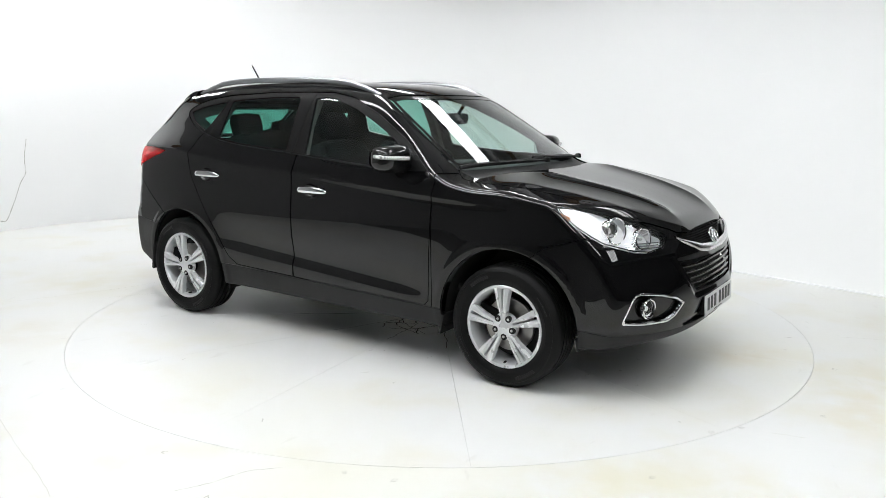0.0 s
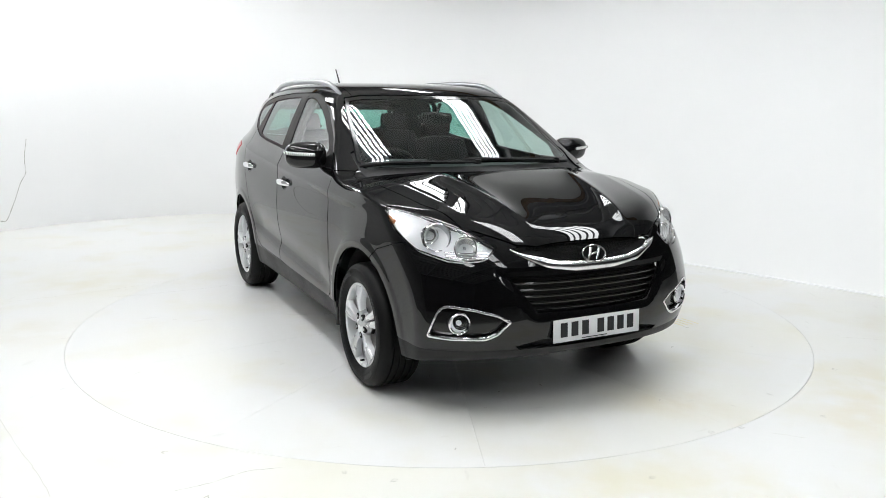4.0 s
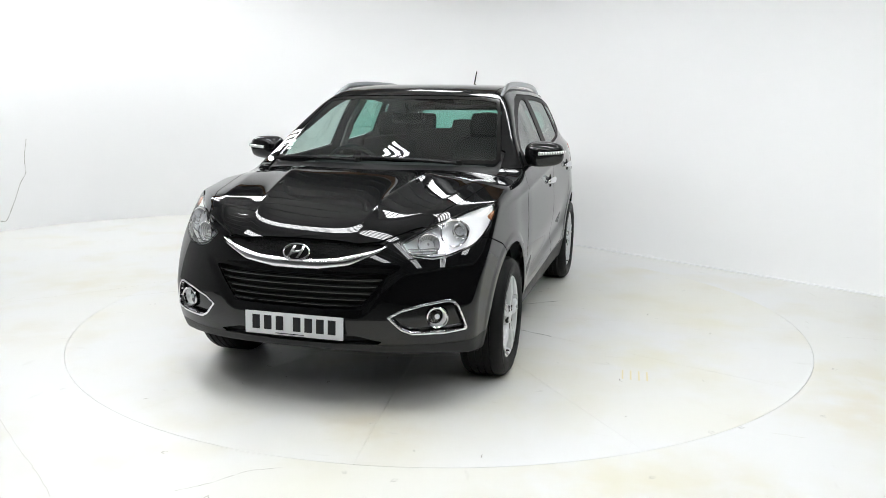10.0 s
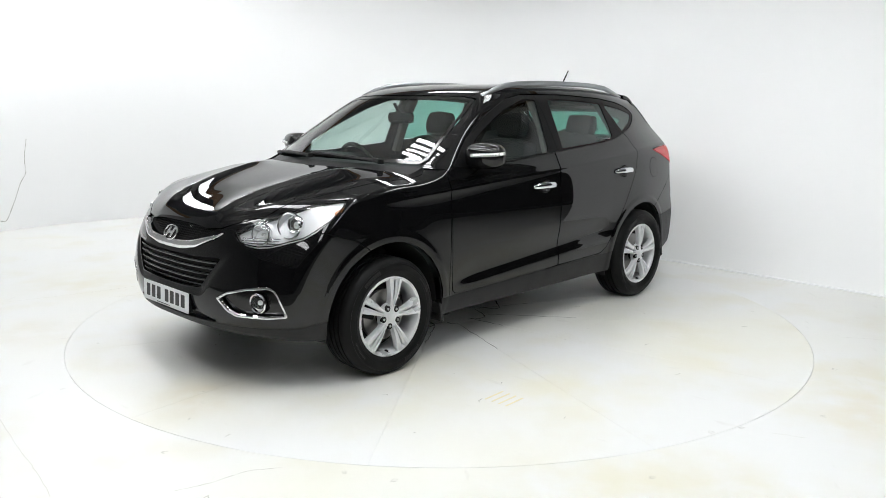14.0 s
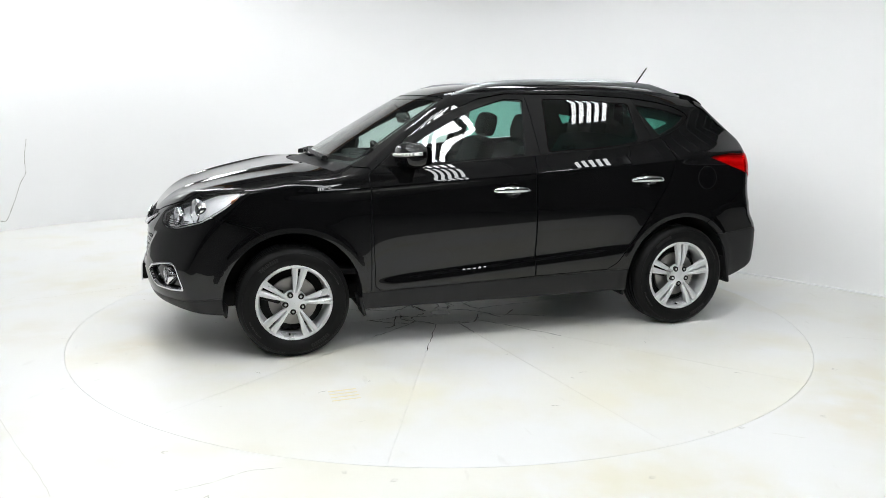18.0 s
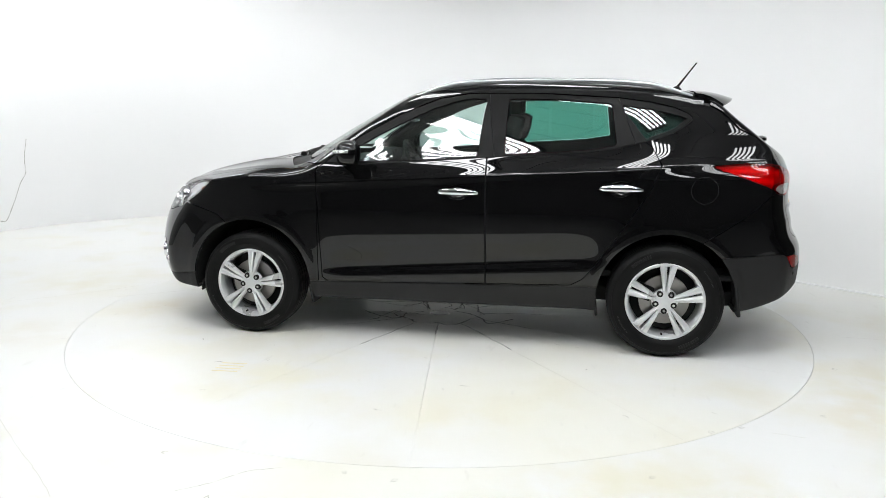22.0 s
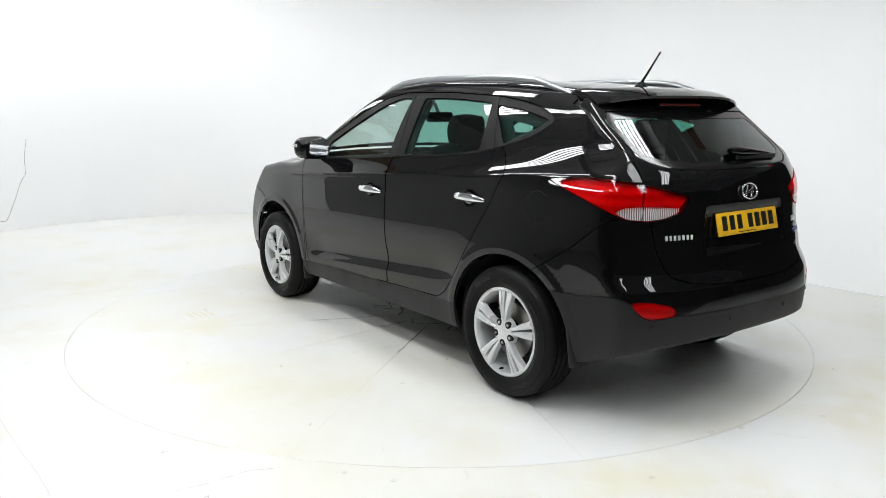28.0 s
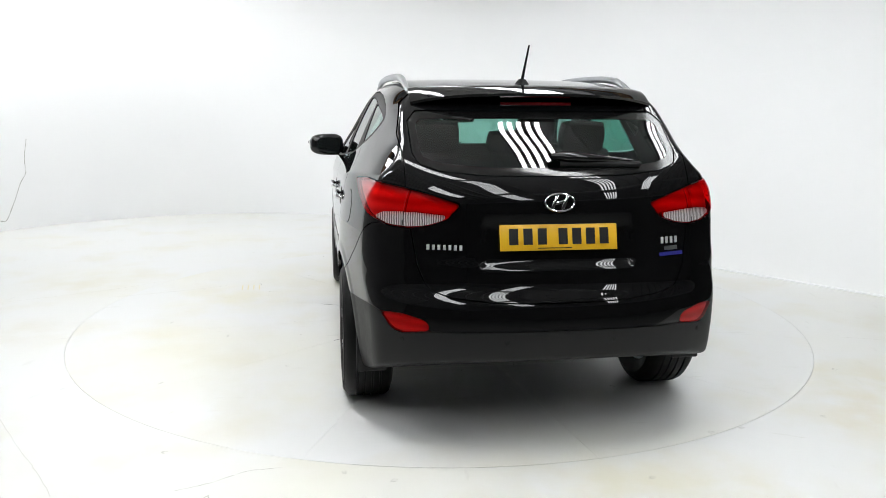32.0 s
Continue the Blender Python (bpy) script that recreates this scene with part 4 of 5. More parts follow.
FLAP = (-1.51, 1.017, 0.079)
for side, who in ((1, "left"), (-1, "right")):
    wing = panel("front_wing", wing_piece, PAINT, car, mirror=side)
    panel("sill", sill_piece, CLAD, car, "dark grey plastic sill", mirror=side, push=-0.004)
    fdoor = panel("front_door", df_piece, PAINT, car, mirror=side)
    rdoor = panel("rear_door", dr_piece, PAINT, car, mirror=side)
    trim_f, trim_r = split(dlo_piece, lambda x, y, z: -0.267 - x + 0.14 * (z - 1.2), 0.002)
    trim_r, trim_q = split(trim_r, lambda x, y, z: (-1.02 - 0.40 * (1.5 - z)) - x, 0.002)
    panel("window_frame", trim_f, SATIN, fdoor, "satin black window frame", mirror=side, push=-0.003)
    panel("window_frame", trim_r, SATIN, rdoor, "satin black window frame", mirror=side, push=-0.003)
    panel("quarter_frame", trim_q, SATIN, car, "satin black window frame", mirror=side, push=-0.003)
    panel("window_pane", fw_piece, PANE, fdoor, "clear green-tinted glass", mirror=side, push=-0.007, rim=0)
    panel("window_pane", rw_piece, PRIVACY, rdoor, "dark tinted glass", mirror=side, push=-0.007, rim=0)
    panel("quarter_window", qw_piece, PRIVACY, car, "dark tinted glass", mirror=side, push=-0.006, rim=0)

    panel("lamp_housing", housing, TRIM, car, "dark lining behind the tail light", mirror=side, push=-0.060, rim=0)
    panel("pillar_lining", pillar, TRIM, car, "dark lining of the rear pillar", mirror=side, push=-0.055, rim=0.004)

    # headlamp: lens over a bright bowl
    lamp = panel("headlight", hl_piece, LENS, car, "clear-lensed wraparound headlight", mirror=side, push=0.0, rim=0.05)
    edge = split(hl_piece, grow(HL, -0.008))[1]
    panel("lamp_edge", edge, GLOSS_BLACK, lamp, mirror=side, push=0.0008, rim=0.0)
    panel("reflector", hl_piece, SILVER_REFLECT, lamp, "bright silver reflector bowl", mirror=side, push=-0.046, rim=0, bow=lambda v: 0.028 * np.clip((1.88 - v[:, 0]) / 0.16, 0, 1))
    pc, pn = surface((2.6, 0.755, 0.862), (-1, 0, 0))
    for (ly, lz, rad, back, what) in ((0.740, 0.893, 0.042, 0.000, "projector"), (0.716, 0.882, 0.068, 0.014, "cone"), (0.618, 0.838, 0.054, 0.016, "bowl")):
        pc, pn = surface((2.6, ly, lz), (-1, 0, 0))
        axis = Vector((0.93, 0.33, 0.10)).normalized()
        c = Vector(pc) - axis * (back + 0.012)
        q = Matrix.Translation(c) @ axis.to_track_quat("Y", "Z").to_matrix().to_4x4()
        if side < 0:
            q = Matrix.Diagonal((1, -1, 1, 1)) @ q
        part("lamp_ring", bm_lathe([(rad, 0.014), (rad * 1.06, 0.006), (rad * 1.0, -0.02), (rad * 0.92, -0.02), (rad * 0.92, 0.012)], 36, q, closed=True), CHROME, lamp)
        if what == "projector":
            part("projector_lens", bm_lathe([(0.0005, 0.024), (rad * 0.35, 0.021), (rad * 0.6, 0.012), (rad * 0.74, -0.004), (rad * 0.75, -0.02)], 36, q), LENS, lamp, "round clear projector lens")
            part("projector_bowl", bm_lathe([(rad * 0.75, 0.0), (rad * 0.6, -0.02), (rad * 0.3, -0.035), (0.0005, -0.04)], 30, q), STEEL, lamp)
        elif what == "cone":
            part("lamp_cone", bm_lathe([(rad * 0.95, 0.010), (rad * 0.80, -0.006), (rad * 0.70, -0.022)], 40, q), ALLOY, lamp)
        else:
            part("beam_bowl", bm_lathe([(rad * 0.92, 0.004), (rad * 0.7, -0.02), (rad * 0.4, -0.035), (rad * 0.13, -0.038), (rad * 0.12, -0.006), (0.0005, -0.004)], 30, q), BEAM_BOWL, lamp)
    for lz in (0.806, 0.818, 0.830):
        pts = []
        for k in range(7):
            p, n = surface((2.6, 0.53 + 0.03 * k, lz), (-1, 0, 0))
            p = np.array(p) - np.array(n) * 0.034
            pts.append((p[0], side * p[1], p[2]))
        part("lamp_step", bm_tube(pts, 0.0035, 6), CHROME, lamp)
    ac, an = surface((1.63, 2.0, 0.955), (0, -1, 0))
    m = frame_on(np.array(ac) - np.array(an) * 0.016, an)
    am = bm_box(0.075, 0.026, 0.02, m @ pose(0, 0, 0, 0, 0, 24), 0.006)
    if side < 0:
        bmesh.ops.transform(am, matrix=Matrix.Diagonal((1, -1, 1, 1)), verts=am.verts)
    part("side_marker", am, AMBER, lamp, "amber side marker")

    # tail lamps: red and clear parts, split by the tailgate line
    CLEAR = tail_poly([(-1.135, 1.024), (-1.19, 1.047), (-1.30, 1.052), (-1.43, 1.050), (-1.585, 1.040), (-1.555, 1.018), (-1.47, 0.997), (-1.36, 0.988), (-1.235, 0.995)])
    clear_s, red_s = split(tl_piece, CLEAR)
    cut = lambda x, y, z: -1.335 - (y + x) - 0.15 * (z - 1.07)
    tl = None
    for k, car_part in enumerate((car, gate)):
        red_k = split(red_s, cut, 0.0032)[k]
        clear_k = split(clear_s, cut, 0.0032)[k]
        tl = panel("tail_light", red_k, RED_GLASS, car_part, "red wraparound tail light", mirror=side, push=0.004, rim=0.02)
        host = tl if car_part is car else gate
        panel("lamp_reflector", red_k, FLUTED, host, mirror=side, push=-0.022, rim=0)
        panel("clear_lens", clear_k, LENS, host, "clear ribbed lens", mirror=side, push=0.004, rim=0.02)
        panel("ribbed_bowl", clear_k, RIBBED, host, mirror=side, push=-0.004, rim=0)
    rf = panel("rear_fog_light", rf_piece, RED_GLASS, rb, "red reflector lens", mirror=side, push=0.001, rim=0.02)
    panel("reflector", rf_piece, FLUTED, rf, mirror=side, push=-0.014, rim=0)

    # fog lamp pocket
    bezel, pocket = split(fog_out, lambda x, y, z: -grow(FOG, -0.012)(x, y, z))
    panel("fog_bezel", bezel, SATIN_CHROME, fb, "chrome fog lamp surround", mirror=side, push=0.001, rim=0.02, bow=lambda v: 0.003 * np.sin(np.clip(-FOG(*v.T) / 0.012, 0, 1) * math.pi))
    panel("fog_pocket", pocket, GLOSS_BLACK, fb, "black pocket", mirror=side, push=-0.030, rim=0)
    fp, fn = surface((2.6, 0.680, 0.497), (-1, 0, 0))
    ax_f = Vector((0.96, 0.26, 0)).normalized()
    q = Matrix.Translation(Vector(fp) - ax_f * 0.028) @ ax_f.to_track_quat("Y", "Z").to_matrix().to_4x4() @ Matrix.Scale(1.2, 4)
    if side < 0:
        q = Matrix.Diagonal((1, -1, 1, 1)) @ q
    fl = part("fog_lamp", bm_lathe([(0.036, 0.018), (0.041, 0.021), (0.045, 0.016), (0.045, -0.02), (0.036, -0.02)], 32, q, closed=True), CHROME, fb, "round chrome-ringed fog lamp")
    part("fog_reflector", bm_lathe([(0.037, 0.006), (0.028, -0.008), (0.012, -0.016), (0.010, 0.004), (0.0005, 0.006)], 28, q), SILVER_REFLECT, fl)
    part("fog_lens", bm_lathe([(0.037, 0.010), (0.025, 0.017), (0.0005, 0.020)], 28, q), LENS, fl)

    # door handles: a cup and a chrome bar
    for (hx, hz), door in zip(HANDLES, (fdoor, rdoor)):
        hp, hn = surface((hx, 2.0, hz), (0, -1, 0))
        m = frame_on(hp, hn)
        if side < 0:
            m = Matrix.Diagonal((1, -1, 1, 1)) @ m
        cup = bm_lathe([(0.0005, -0.028), (0.35, -0.026), (0.65, -0.020), (0.88, -0.009), (0.97, -0.001), (1.0, 0.0012), (1.03, 0.0008), (1.05, -0.004)], 40)
        bmesh.ops.transform(cup, matrix=m @ pose(-0.004, -0.002, 0, 90, 0, 0) @ Matrix.Diagonal((0.064, 1, 0.046, 1)), verts=cup.verts)
        part("handle_cup", cup, GLOSS_BLACK, door, "black handle recess")
        pts = [(-0.126, -0.003, 0.002), (-0.105, 0.0, 0.016), (-0.06, 0.003, 0.028), (0.0, 0.004, 0.033), (0.05, 0.003, 0.030), (0.085, 0.0, 0.022), (0.124, -0.004, 0.003)]
        bar = bm_tube([tuple(p) for p in spline(pts, 4)], 0.0205, 12, 0.5, [0.16 + 0.84 * math.sin(math.pi * (i + 0.6) / 25.2) ** 0.6 for i in range(25)])
        bmesh.ops.transform(bar, matrix=m, verts=bar.verts)
        part("door_handle", bar, CHROME, door, "chrome door handle")

    # door mirror
    mir = bmesh.new()
    bmesh.ops.create_uvsphere(mir, u_segments=32, v_segments=20, radius=1)
    for v in mir.verts:
        c = v.co
        for a in range(3):
            c[a] = math.copysign(abs(c[a]) ** (0.72, 0.62, 0.66)[a], c[a])
        taper = 1 - 0.16 * (c.y + 1) / 2 * (1 if c.z < 0 else 0.5)
        back = min(c.x, 0.0) * 0.55 + max(c.x, 0.0) * 0.9
        c.x, c.y, c.z = 0.112 * back * taper, 0.122 * c.y, 0.083 * c.z * taper
    mm = pose(0.605, side * 0.955, 1.198, 0, 0, side * 13) @ Matrix.Diagonal((1, side, 1, 1))
    bmesh.ops.transform(mir, matrix=mm, verts=mir.verts)
    door_mirror = part("door_mirror", mir, PAINT, car, "black door mirror with clear indicator strip")
    strip = bm_tube([tuple(p) for p in spline([(0.108, -0.045, 0.008), (0.106, 0.0, 0.010), (0.093, 0.077, 0.014), (0.055, 0.116, 0.018), (0.010, 0.121, 0.020)], 6)], 0.0095, 8, 1.1)
    bmesh.ops.transform(strip, matrix=mm, verts=strip.verts)
    part("indicator", strip, RIBBED, door_mirror, "clear white indicator lens")
    mg = bmesh.new()
    bmesh.ops.create_circle(mg, cap_ends=True, segments=32, radius=1)
    for v in mg.verts:
        v.co.x, v.co.y = [math.copysign(abs(a) ** 0.6, a) for a in v.co.xy]
    bmesh.ops.transform(mg, matrix=mm @ Matrix.Translation((-0.0735, 0.0, 0.0)) @ pose(0, 0, 0, 0, 0, 3) @ pose(0, 0, 0, 0, -90, 0) @ Matrix.Diagonal((0.056, 0.088, 1, 1)), verts=mg.verts)
    part("mirror_glass", mg, MIRROR, door_mirror, "silvered mirror glass")
    arm = bm_tube([(0.63, side * 0.84, 1.125), (0.63, side * 0.87, 1.145), (0.625, side * 0.905, 1.165), (0.62, side * 0.94, 1.18)], 0.034, 12, 0.7, [1.2, 1.0, 0.9, 0.9])
    part("mirror_arm", arm, SATIN, door_mirror, "satin black mirror foot")

    # roof rail
    pts = []
    for k in range(15):
        u = k / 14
        x = 0.26 - 1.70 * u
        p, n = surface((x, side * (0.600 - 0.025 * u), 2.2), (0, 0, -1))
        pts.append((p[0], p[1], p[2] + 0.040 * min(1, math.sin(math.pi * u) * 2.2) - 0.006))
    part("roof_rail", bm_tube(pts, 0.016, 10, 1.15, [0.6, 0.9] + [1.0] * 11 + [0.9, 0.6]), RAIL, car, "satin aluminium roof rail")

    # mud flaps and arch linings
    part("mud_flap", bm_box(0.020, 0.17, 0.12, pose(0.905, side * 0.80, 0.278, 0, 12, 0), 0.007), CLAD, car, "black rubber mud flap")
    part("air_deflector", bm_box(0.014, 0.22, 0.075, pose(1.722, side * 0.70, 0.282, 0, -8, side * 8), 0.006), CLAD, car, "small black wheel deflector")
    part("air_deflector", bm_box(0.014, 0.20, 0.085, pose(-0.915, side * 0.74, 0.262, 0, 6, 0), 0.006), CLAD, car, "small black wheel deflector")
    part("mud_flap", bm_box(0.022, 0.14, 0.19, pose(-1.742, side * 0.785, 0.355, 0, 9, 0), 0.008), CLAD, car, "black rubber mud flap")
    for ax in (AXLE, -AXLE):
        prof = [(R_ARCH + 0.004, 0.835), (R_ARCH + 0.012, 0.60), (R_ARCH, 0.50), (0.0005, 0.49)]
        lin = bm_lathe([(r, side * y) for r, y in prof], 48, pose(ax, 0, HUB))
        bmesh.ops.delete(lin, geom=[v for v in lin.verts if v.co.z < 0.26], context="VERTS")
        part("arch_lining", lin, DARK, car, "black wheel arch lining")

# fuel flap on the left
x, y, z = rest_piece[0].T
flap = clip(*rest_piece, np.maximum(np.hypot((x - FLAP[0]) , z - FLAP[1]) - FLAP[2], 0.5 - y))
panel("fuel_flap_gap", flap, DARK, car, "dark gap round the fuel flap", push=0.0006, rim=0)
x, y, z = flap[0].T
panel("fuel_flap", clip(*flap, np.hypot(x - FLAP[0], z - FLAP[1]) - FLAP[2] + 0.0035), PAINT, car, "round black fuel filler flap", push=0.0016, rim=0.001)

# ---- grille
panel("upper_grille", upper_piece, DARK, fb, "black mesh upper grille", both=True, push=-0.03, rim=0)
panel("chrome_bar", cres_piece, SATIN_CHROME, fb, "chrome crescent grille bar", both=True, push=0.002, rim=0.03, bow=pillow(CRES, 0.024, 0.012))
panel("lower_grille", lower_piece, DARK, fb, "black slatted lower grille", both=True, push=-0.055, rim=0)
for k in range(5):
    zz = 0.680 - 0.031 * k
    half = 0.430 - 0.023 * k
    pts = []
    for i in range(17):
        yy = -half + 2 * half * i / 16
        p, n = surface((2.6, yy, zz - 0.004 * (1 - (yy / half) ** 2)), (-1, 0, 0))
        pts.append((p[0] - 0.014, yy, p[2]))
    part("grille_slat", bm_tube(pts, 0.0085, 8, 1.0), GLOSS_BLACK, fb, "gloss black grille slat")
for k in range(7):
    zz = 0.842 - 0.011 * k
    half = 0.38 - 0.036 * k
    pts = []
    for i in range(13):
        yy = -half + 2 * half * i / 12
        p, n = surface((2.6, yy, zz), (-1, 0, 0))
        pts.append((p[0] - 0.022, yy, zz))
    part("mesh_bar", bm_tube(pts, 0.0022, 5), SATIN, fb)
for k in range(-20, 21):
    yy = k * 0.017
    top, bot = 0.846, 0.776 + 0.26 * yy * yy + 0.08 * abs(yy)
    if top - bot > 0.012:
        pts = []
        for j in range(4):
            zz = bot + (top - bot) * j / 3
            p, n = surface((2.6, yy, zz), (-1, 0, 0))
            pts.append((p[0] - 0.0225, yy, zz))
        part("mesh_bar", bm_tube(pts, 0.0022, 5), SATIN, fb)


def emblem(px, pz, heading, rx, rz, parent):
    p, n = surface((heading * 2.8, 0, pz), (-heading, 0, 0))
    m = frame_on(p, n) @ pose(0, 0, 0.010)
    ring = [(rx * math.cos(a), rz * math.sin(a), 0.0) for a in np.linspace(0, 2 * math.pi, 40, endpoint=False)]
    b = bm_tube(ring, 0.0048, 8, closed=True)
    bmesh.ops.transform(b, matrix=m, verts=b.verts)
    e = part("emblem", b, CHROME, parent, "oval chrome emblem")
    for sx in (-1, 1):
        bar = bm_box(0.017, rz * 1.55, 0.007, m @ Matrix(((1, 0.45, 0, sx * rx * 0.36), (0, 1, 0, 0), (0, 0, 1, 0), (0, 0, 0, 1))), 0.002)
        part("emblem_bar", bar, CHROME, e)
    bar = bm_box(rx * 0.75, 0.014, 0.007, m @ pose(0, 0, 0, 0, 0, 14), 0.002)
    part("emblem_bar", bar, CHROME, e)
    disc = bm_lathe([(0.0005, 0.0), (0.98, -0.001), (1.0, -0.006)], 36, m @ pose(0, 0, 0.0, 90, 0, 0) @ Matrix.Diagonal((rx, 1, rz, 1)))
    part("emblem_back", disc, GLOSS_BLACK, e)


emblem(0, 0.793, 1, 0.068, 0.041, fb)
emblem(0, 1.095, -1, 0.064, 0.038, gate)


def plate(pz, heading, material, label, lean):
    p, n = surface((heading * 2.8, 0, pz), (-heading, 0, 0))
    n = Vector((heading * math.cos(radians(lean)), 0, math.sin(radians(lean))))
    m = frame_on(p, n) @ pose(0, 0, 0.012)
    host = fb if heading > 0 else gate
    pl = part("number_plate", bm_box(0.52, 0.112, 0.006, m, 0.0025), material, host, label)
    xs = [-0.196, -0.133, -0.070, 0.022, 0.083, 0.144, 0.205]
    for xx in xs:
        part("plate_bar", bm_box(0.040, 0.070, 0.0015, m @ pose(xx - 0.004, 0.004, 0.0035)), BAR, pl)
    part("plate_bar", bm_box(0.15, 0.004, 0.0015, m @ pose(-0.02, -0.046, 0.0035)), BAR, pl)
    part("plate_holder", bm_box(0.50, 0.10, 0.03, m @ pose(0, 0, -0.017), 0.003), SATIN, pl)


plate(0.445, 1, WHITE, "white front number plate with dark bars", 3)
plate(0.945, -1, YELLOW, "yellow rear number plate with dark bars", 14)

# badge bars on the tailgate
for (yy, zz, w, h, material) in ((0.49, 0.905, 0.165, 0.026, ALLOY), (-0.525, 0.918, 0.105, 0.034, ALLOY), (-0.535, 0.882, 0.075, 0.018, RAIL), (-0.535, 0.857, 0.135, 0.016, None)):
    p, n = surface((-2.8, yy, zz), (1, 0, 0))
    m = frame_on(p, n) @ pose(0, 0, 0.002)
    if material is None:
        material = mat("blue_sticker", (0.02, 0.02, 0.20), rough=0.4)
    if h > 0.02:
        cnt = 7 if w > 0.15 else 4
        for k in range(cnt):
            part("badge_bar", bm_box(w / cnt * 0.52, h * 0.86, 0.004, m @ pose(-w / 2 + (k + 0.5) * w / cnt, 0, 0), 0.001), material, gate, "plain silver badge bar")
    else:
        part("badge_bar", bm_box(w, h, 0.002, m), material, gate)

# ---- spoiler, aerial, wipers
nu, nv = 29, 12
sv, sf = [], []
for i in range(nu):
    u = -1 + 2 * i / (nu - 1)
    y = 0.585 * u
    tip = -1.735 + 0.11 * abs(u) ** 3
    x0 = -1.46
    zt0 = surface((x0, y * 0.93, 2.2), (0, 0, -1))[0][2] + 0.004
    tipz = 1.556 - 0.030 * abs(u) ** 4 - 0.012 * u * u
    top = [(x0 + (tip - x0) * k / 6, zt0 + (tipz - zt0) * (k / 6) ** 1.15 + 0.012 * math.sin(math.pi * k / 6)) for k in range(7)]
    low = [(tip + 0.004, tipz - 0.012), (tip + 0.03, tipz - 0.020), (tip + 0.10, tipz - 0.032), (tip + 0.17, tipz - 0.066 + 0.02 * abs(u) ** 4), (-1.56, tipz - 0.06)]
    for (x, z) in top + low:
        sv.append((x, y if x > -1.6 else y, z))
for i in range(nu - 1):
    for j in range(nv):
        a, b = i * nv + j, i * nv + (j + 1) % nv
        sf.append((a, b, b + nv, a + nv))
sf += [tuple(range(nv)), tuple(range((nu - 1) * nv, nu * nv))[::-1]]
bm = bmesh.new()
vs = [bm.verts.new(v) for v in sv]
for f in sf:
    bm.faces.new([vs[k] for k in f])
spoiler = part("spoiler", bm, PAINT, gate, "black roof spoiler", angle=50)
pts = [(-1.668 + 0.02 * (k / 8 - 0.5) ** 2, -0.17 + 0.34 * k / 8, 1.508) for k in range(9)]
part("brake_light", bm_tube(pts, 0.013, 8, 0.8), mat("dark_red_lens", (0.22, 0.006, 0.01), rough=0.1, coat=1.0), spoiler, "dark red high brake light strip")

base = bm_lathe([(0.0005, 0.035), (0.018, 0.03), (0.03, 0.015), (0.042, -0.004), (0.044, -0.02)], 24, pose(-1.405, 0, 1.598, 90, 0, 0) @ pose(0, 0, 0))
aerial = part("aerial", base, SATIN, car, "short black rod aerial")
part("aerial_rod", bm_tube([(-1.405, 0, 1.62), (-1.43, 0, 1.655), (-1.525, 0, 1.785)], 0.0062, 8, 1, [1.5, 1.1, 0.7]), SATIN, aerial)


def wiper(points, parent, blade):
    w = part("wiper", bm_tube(points, 0.011, 8, 0.6, [1.6] + [1.0] * (len(points) - 2) + [0.6]), SATIN, parent, "black wiper arm")
    part("wiper_blade", bm_tube(blade, 0.008, 6, 1.6), CLAD, w)
    part("wiper_pivot", bm_lathe([(0.0005, 0.02), (0.018, 0.016), (0.022, -0.01)], 16, Matrix.Translation(points[0]) @ pose(0, 0, 0, 90, 0, 0)), SATIN, w)


for (y0, y1) in ((-0.08, -0.62), (0.52, -0.02)):
    arm_pts, blade_pts = [], []
    for k in range(8):
        u = k / 7
        yy = y0 + (y1 - y0) * u
        p, n = surface((1.13 - 0.26 * yy * yy - 0.05 * u, yy, 2.0), (0, 0, -1))
        arm_pts.append(tuple(Vector(p) + Vector(n) * (0.022 - 0.006 * u)))
        yb = y0 + (y1 - y0) * (u * 1.1 + 0.12)
        p, n = surface((1.10 - 0.26 * yb * yb - 0.03 * u, yb, 2.0), (0, 0, -1))
        blade_pts.append(tuple(Vector(p) + Vector(n) * 0.010))
    wiper(arm_pts, car, blade_pts)
blade_pts, cover_pts = [], []
for k in range(11):
    u = k / 10
    p, n = surface((-2.6, 0.015 - 0.385 * u, 1.266 - 0.012 * u), (1, 0, 0))
    cover_pts.append(tuple(Vector(p) + Vector(n) * (0.026 - 0.012 * u)))
    p, n = surface((-2.6, -0.03 - 0.37 * u, 1.248 - 0.006 * u), (1, 0, 0))
    blade_pts.append(tuple(Vector(p) + Vector(n) * 0.010))
cover = part("rear_wiper", bm_tube(cover_pts, 0.034, 14, 0.75, [0.45, 0.85, 1.0, 0.98, 0.90, 0.80, 0.68, 0.56, 0.44, 0.32, 0.16]), GLOSS_BLACK, gate, "black tapering rear wiper")
part("wiper_blade", bm_tube(blade_pts, 0.008, 6, 1.6), CLAD, cover)
for yy in (0.675, 0.235, -0.235, -0.675):
    p, n = surface((-2.8, yy, 0.512), (1, 0, 0))
    part("parking_sensor", bm_lathe([(0.0005, 0.003), (0.008, 0.0025), (0.011, 0.0)], 16, frame_on(p, n) @ pose(0, 0, 0, 90, 0, 0)), DARK, rb)

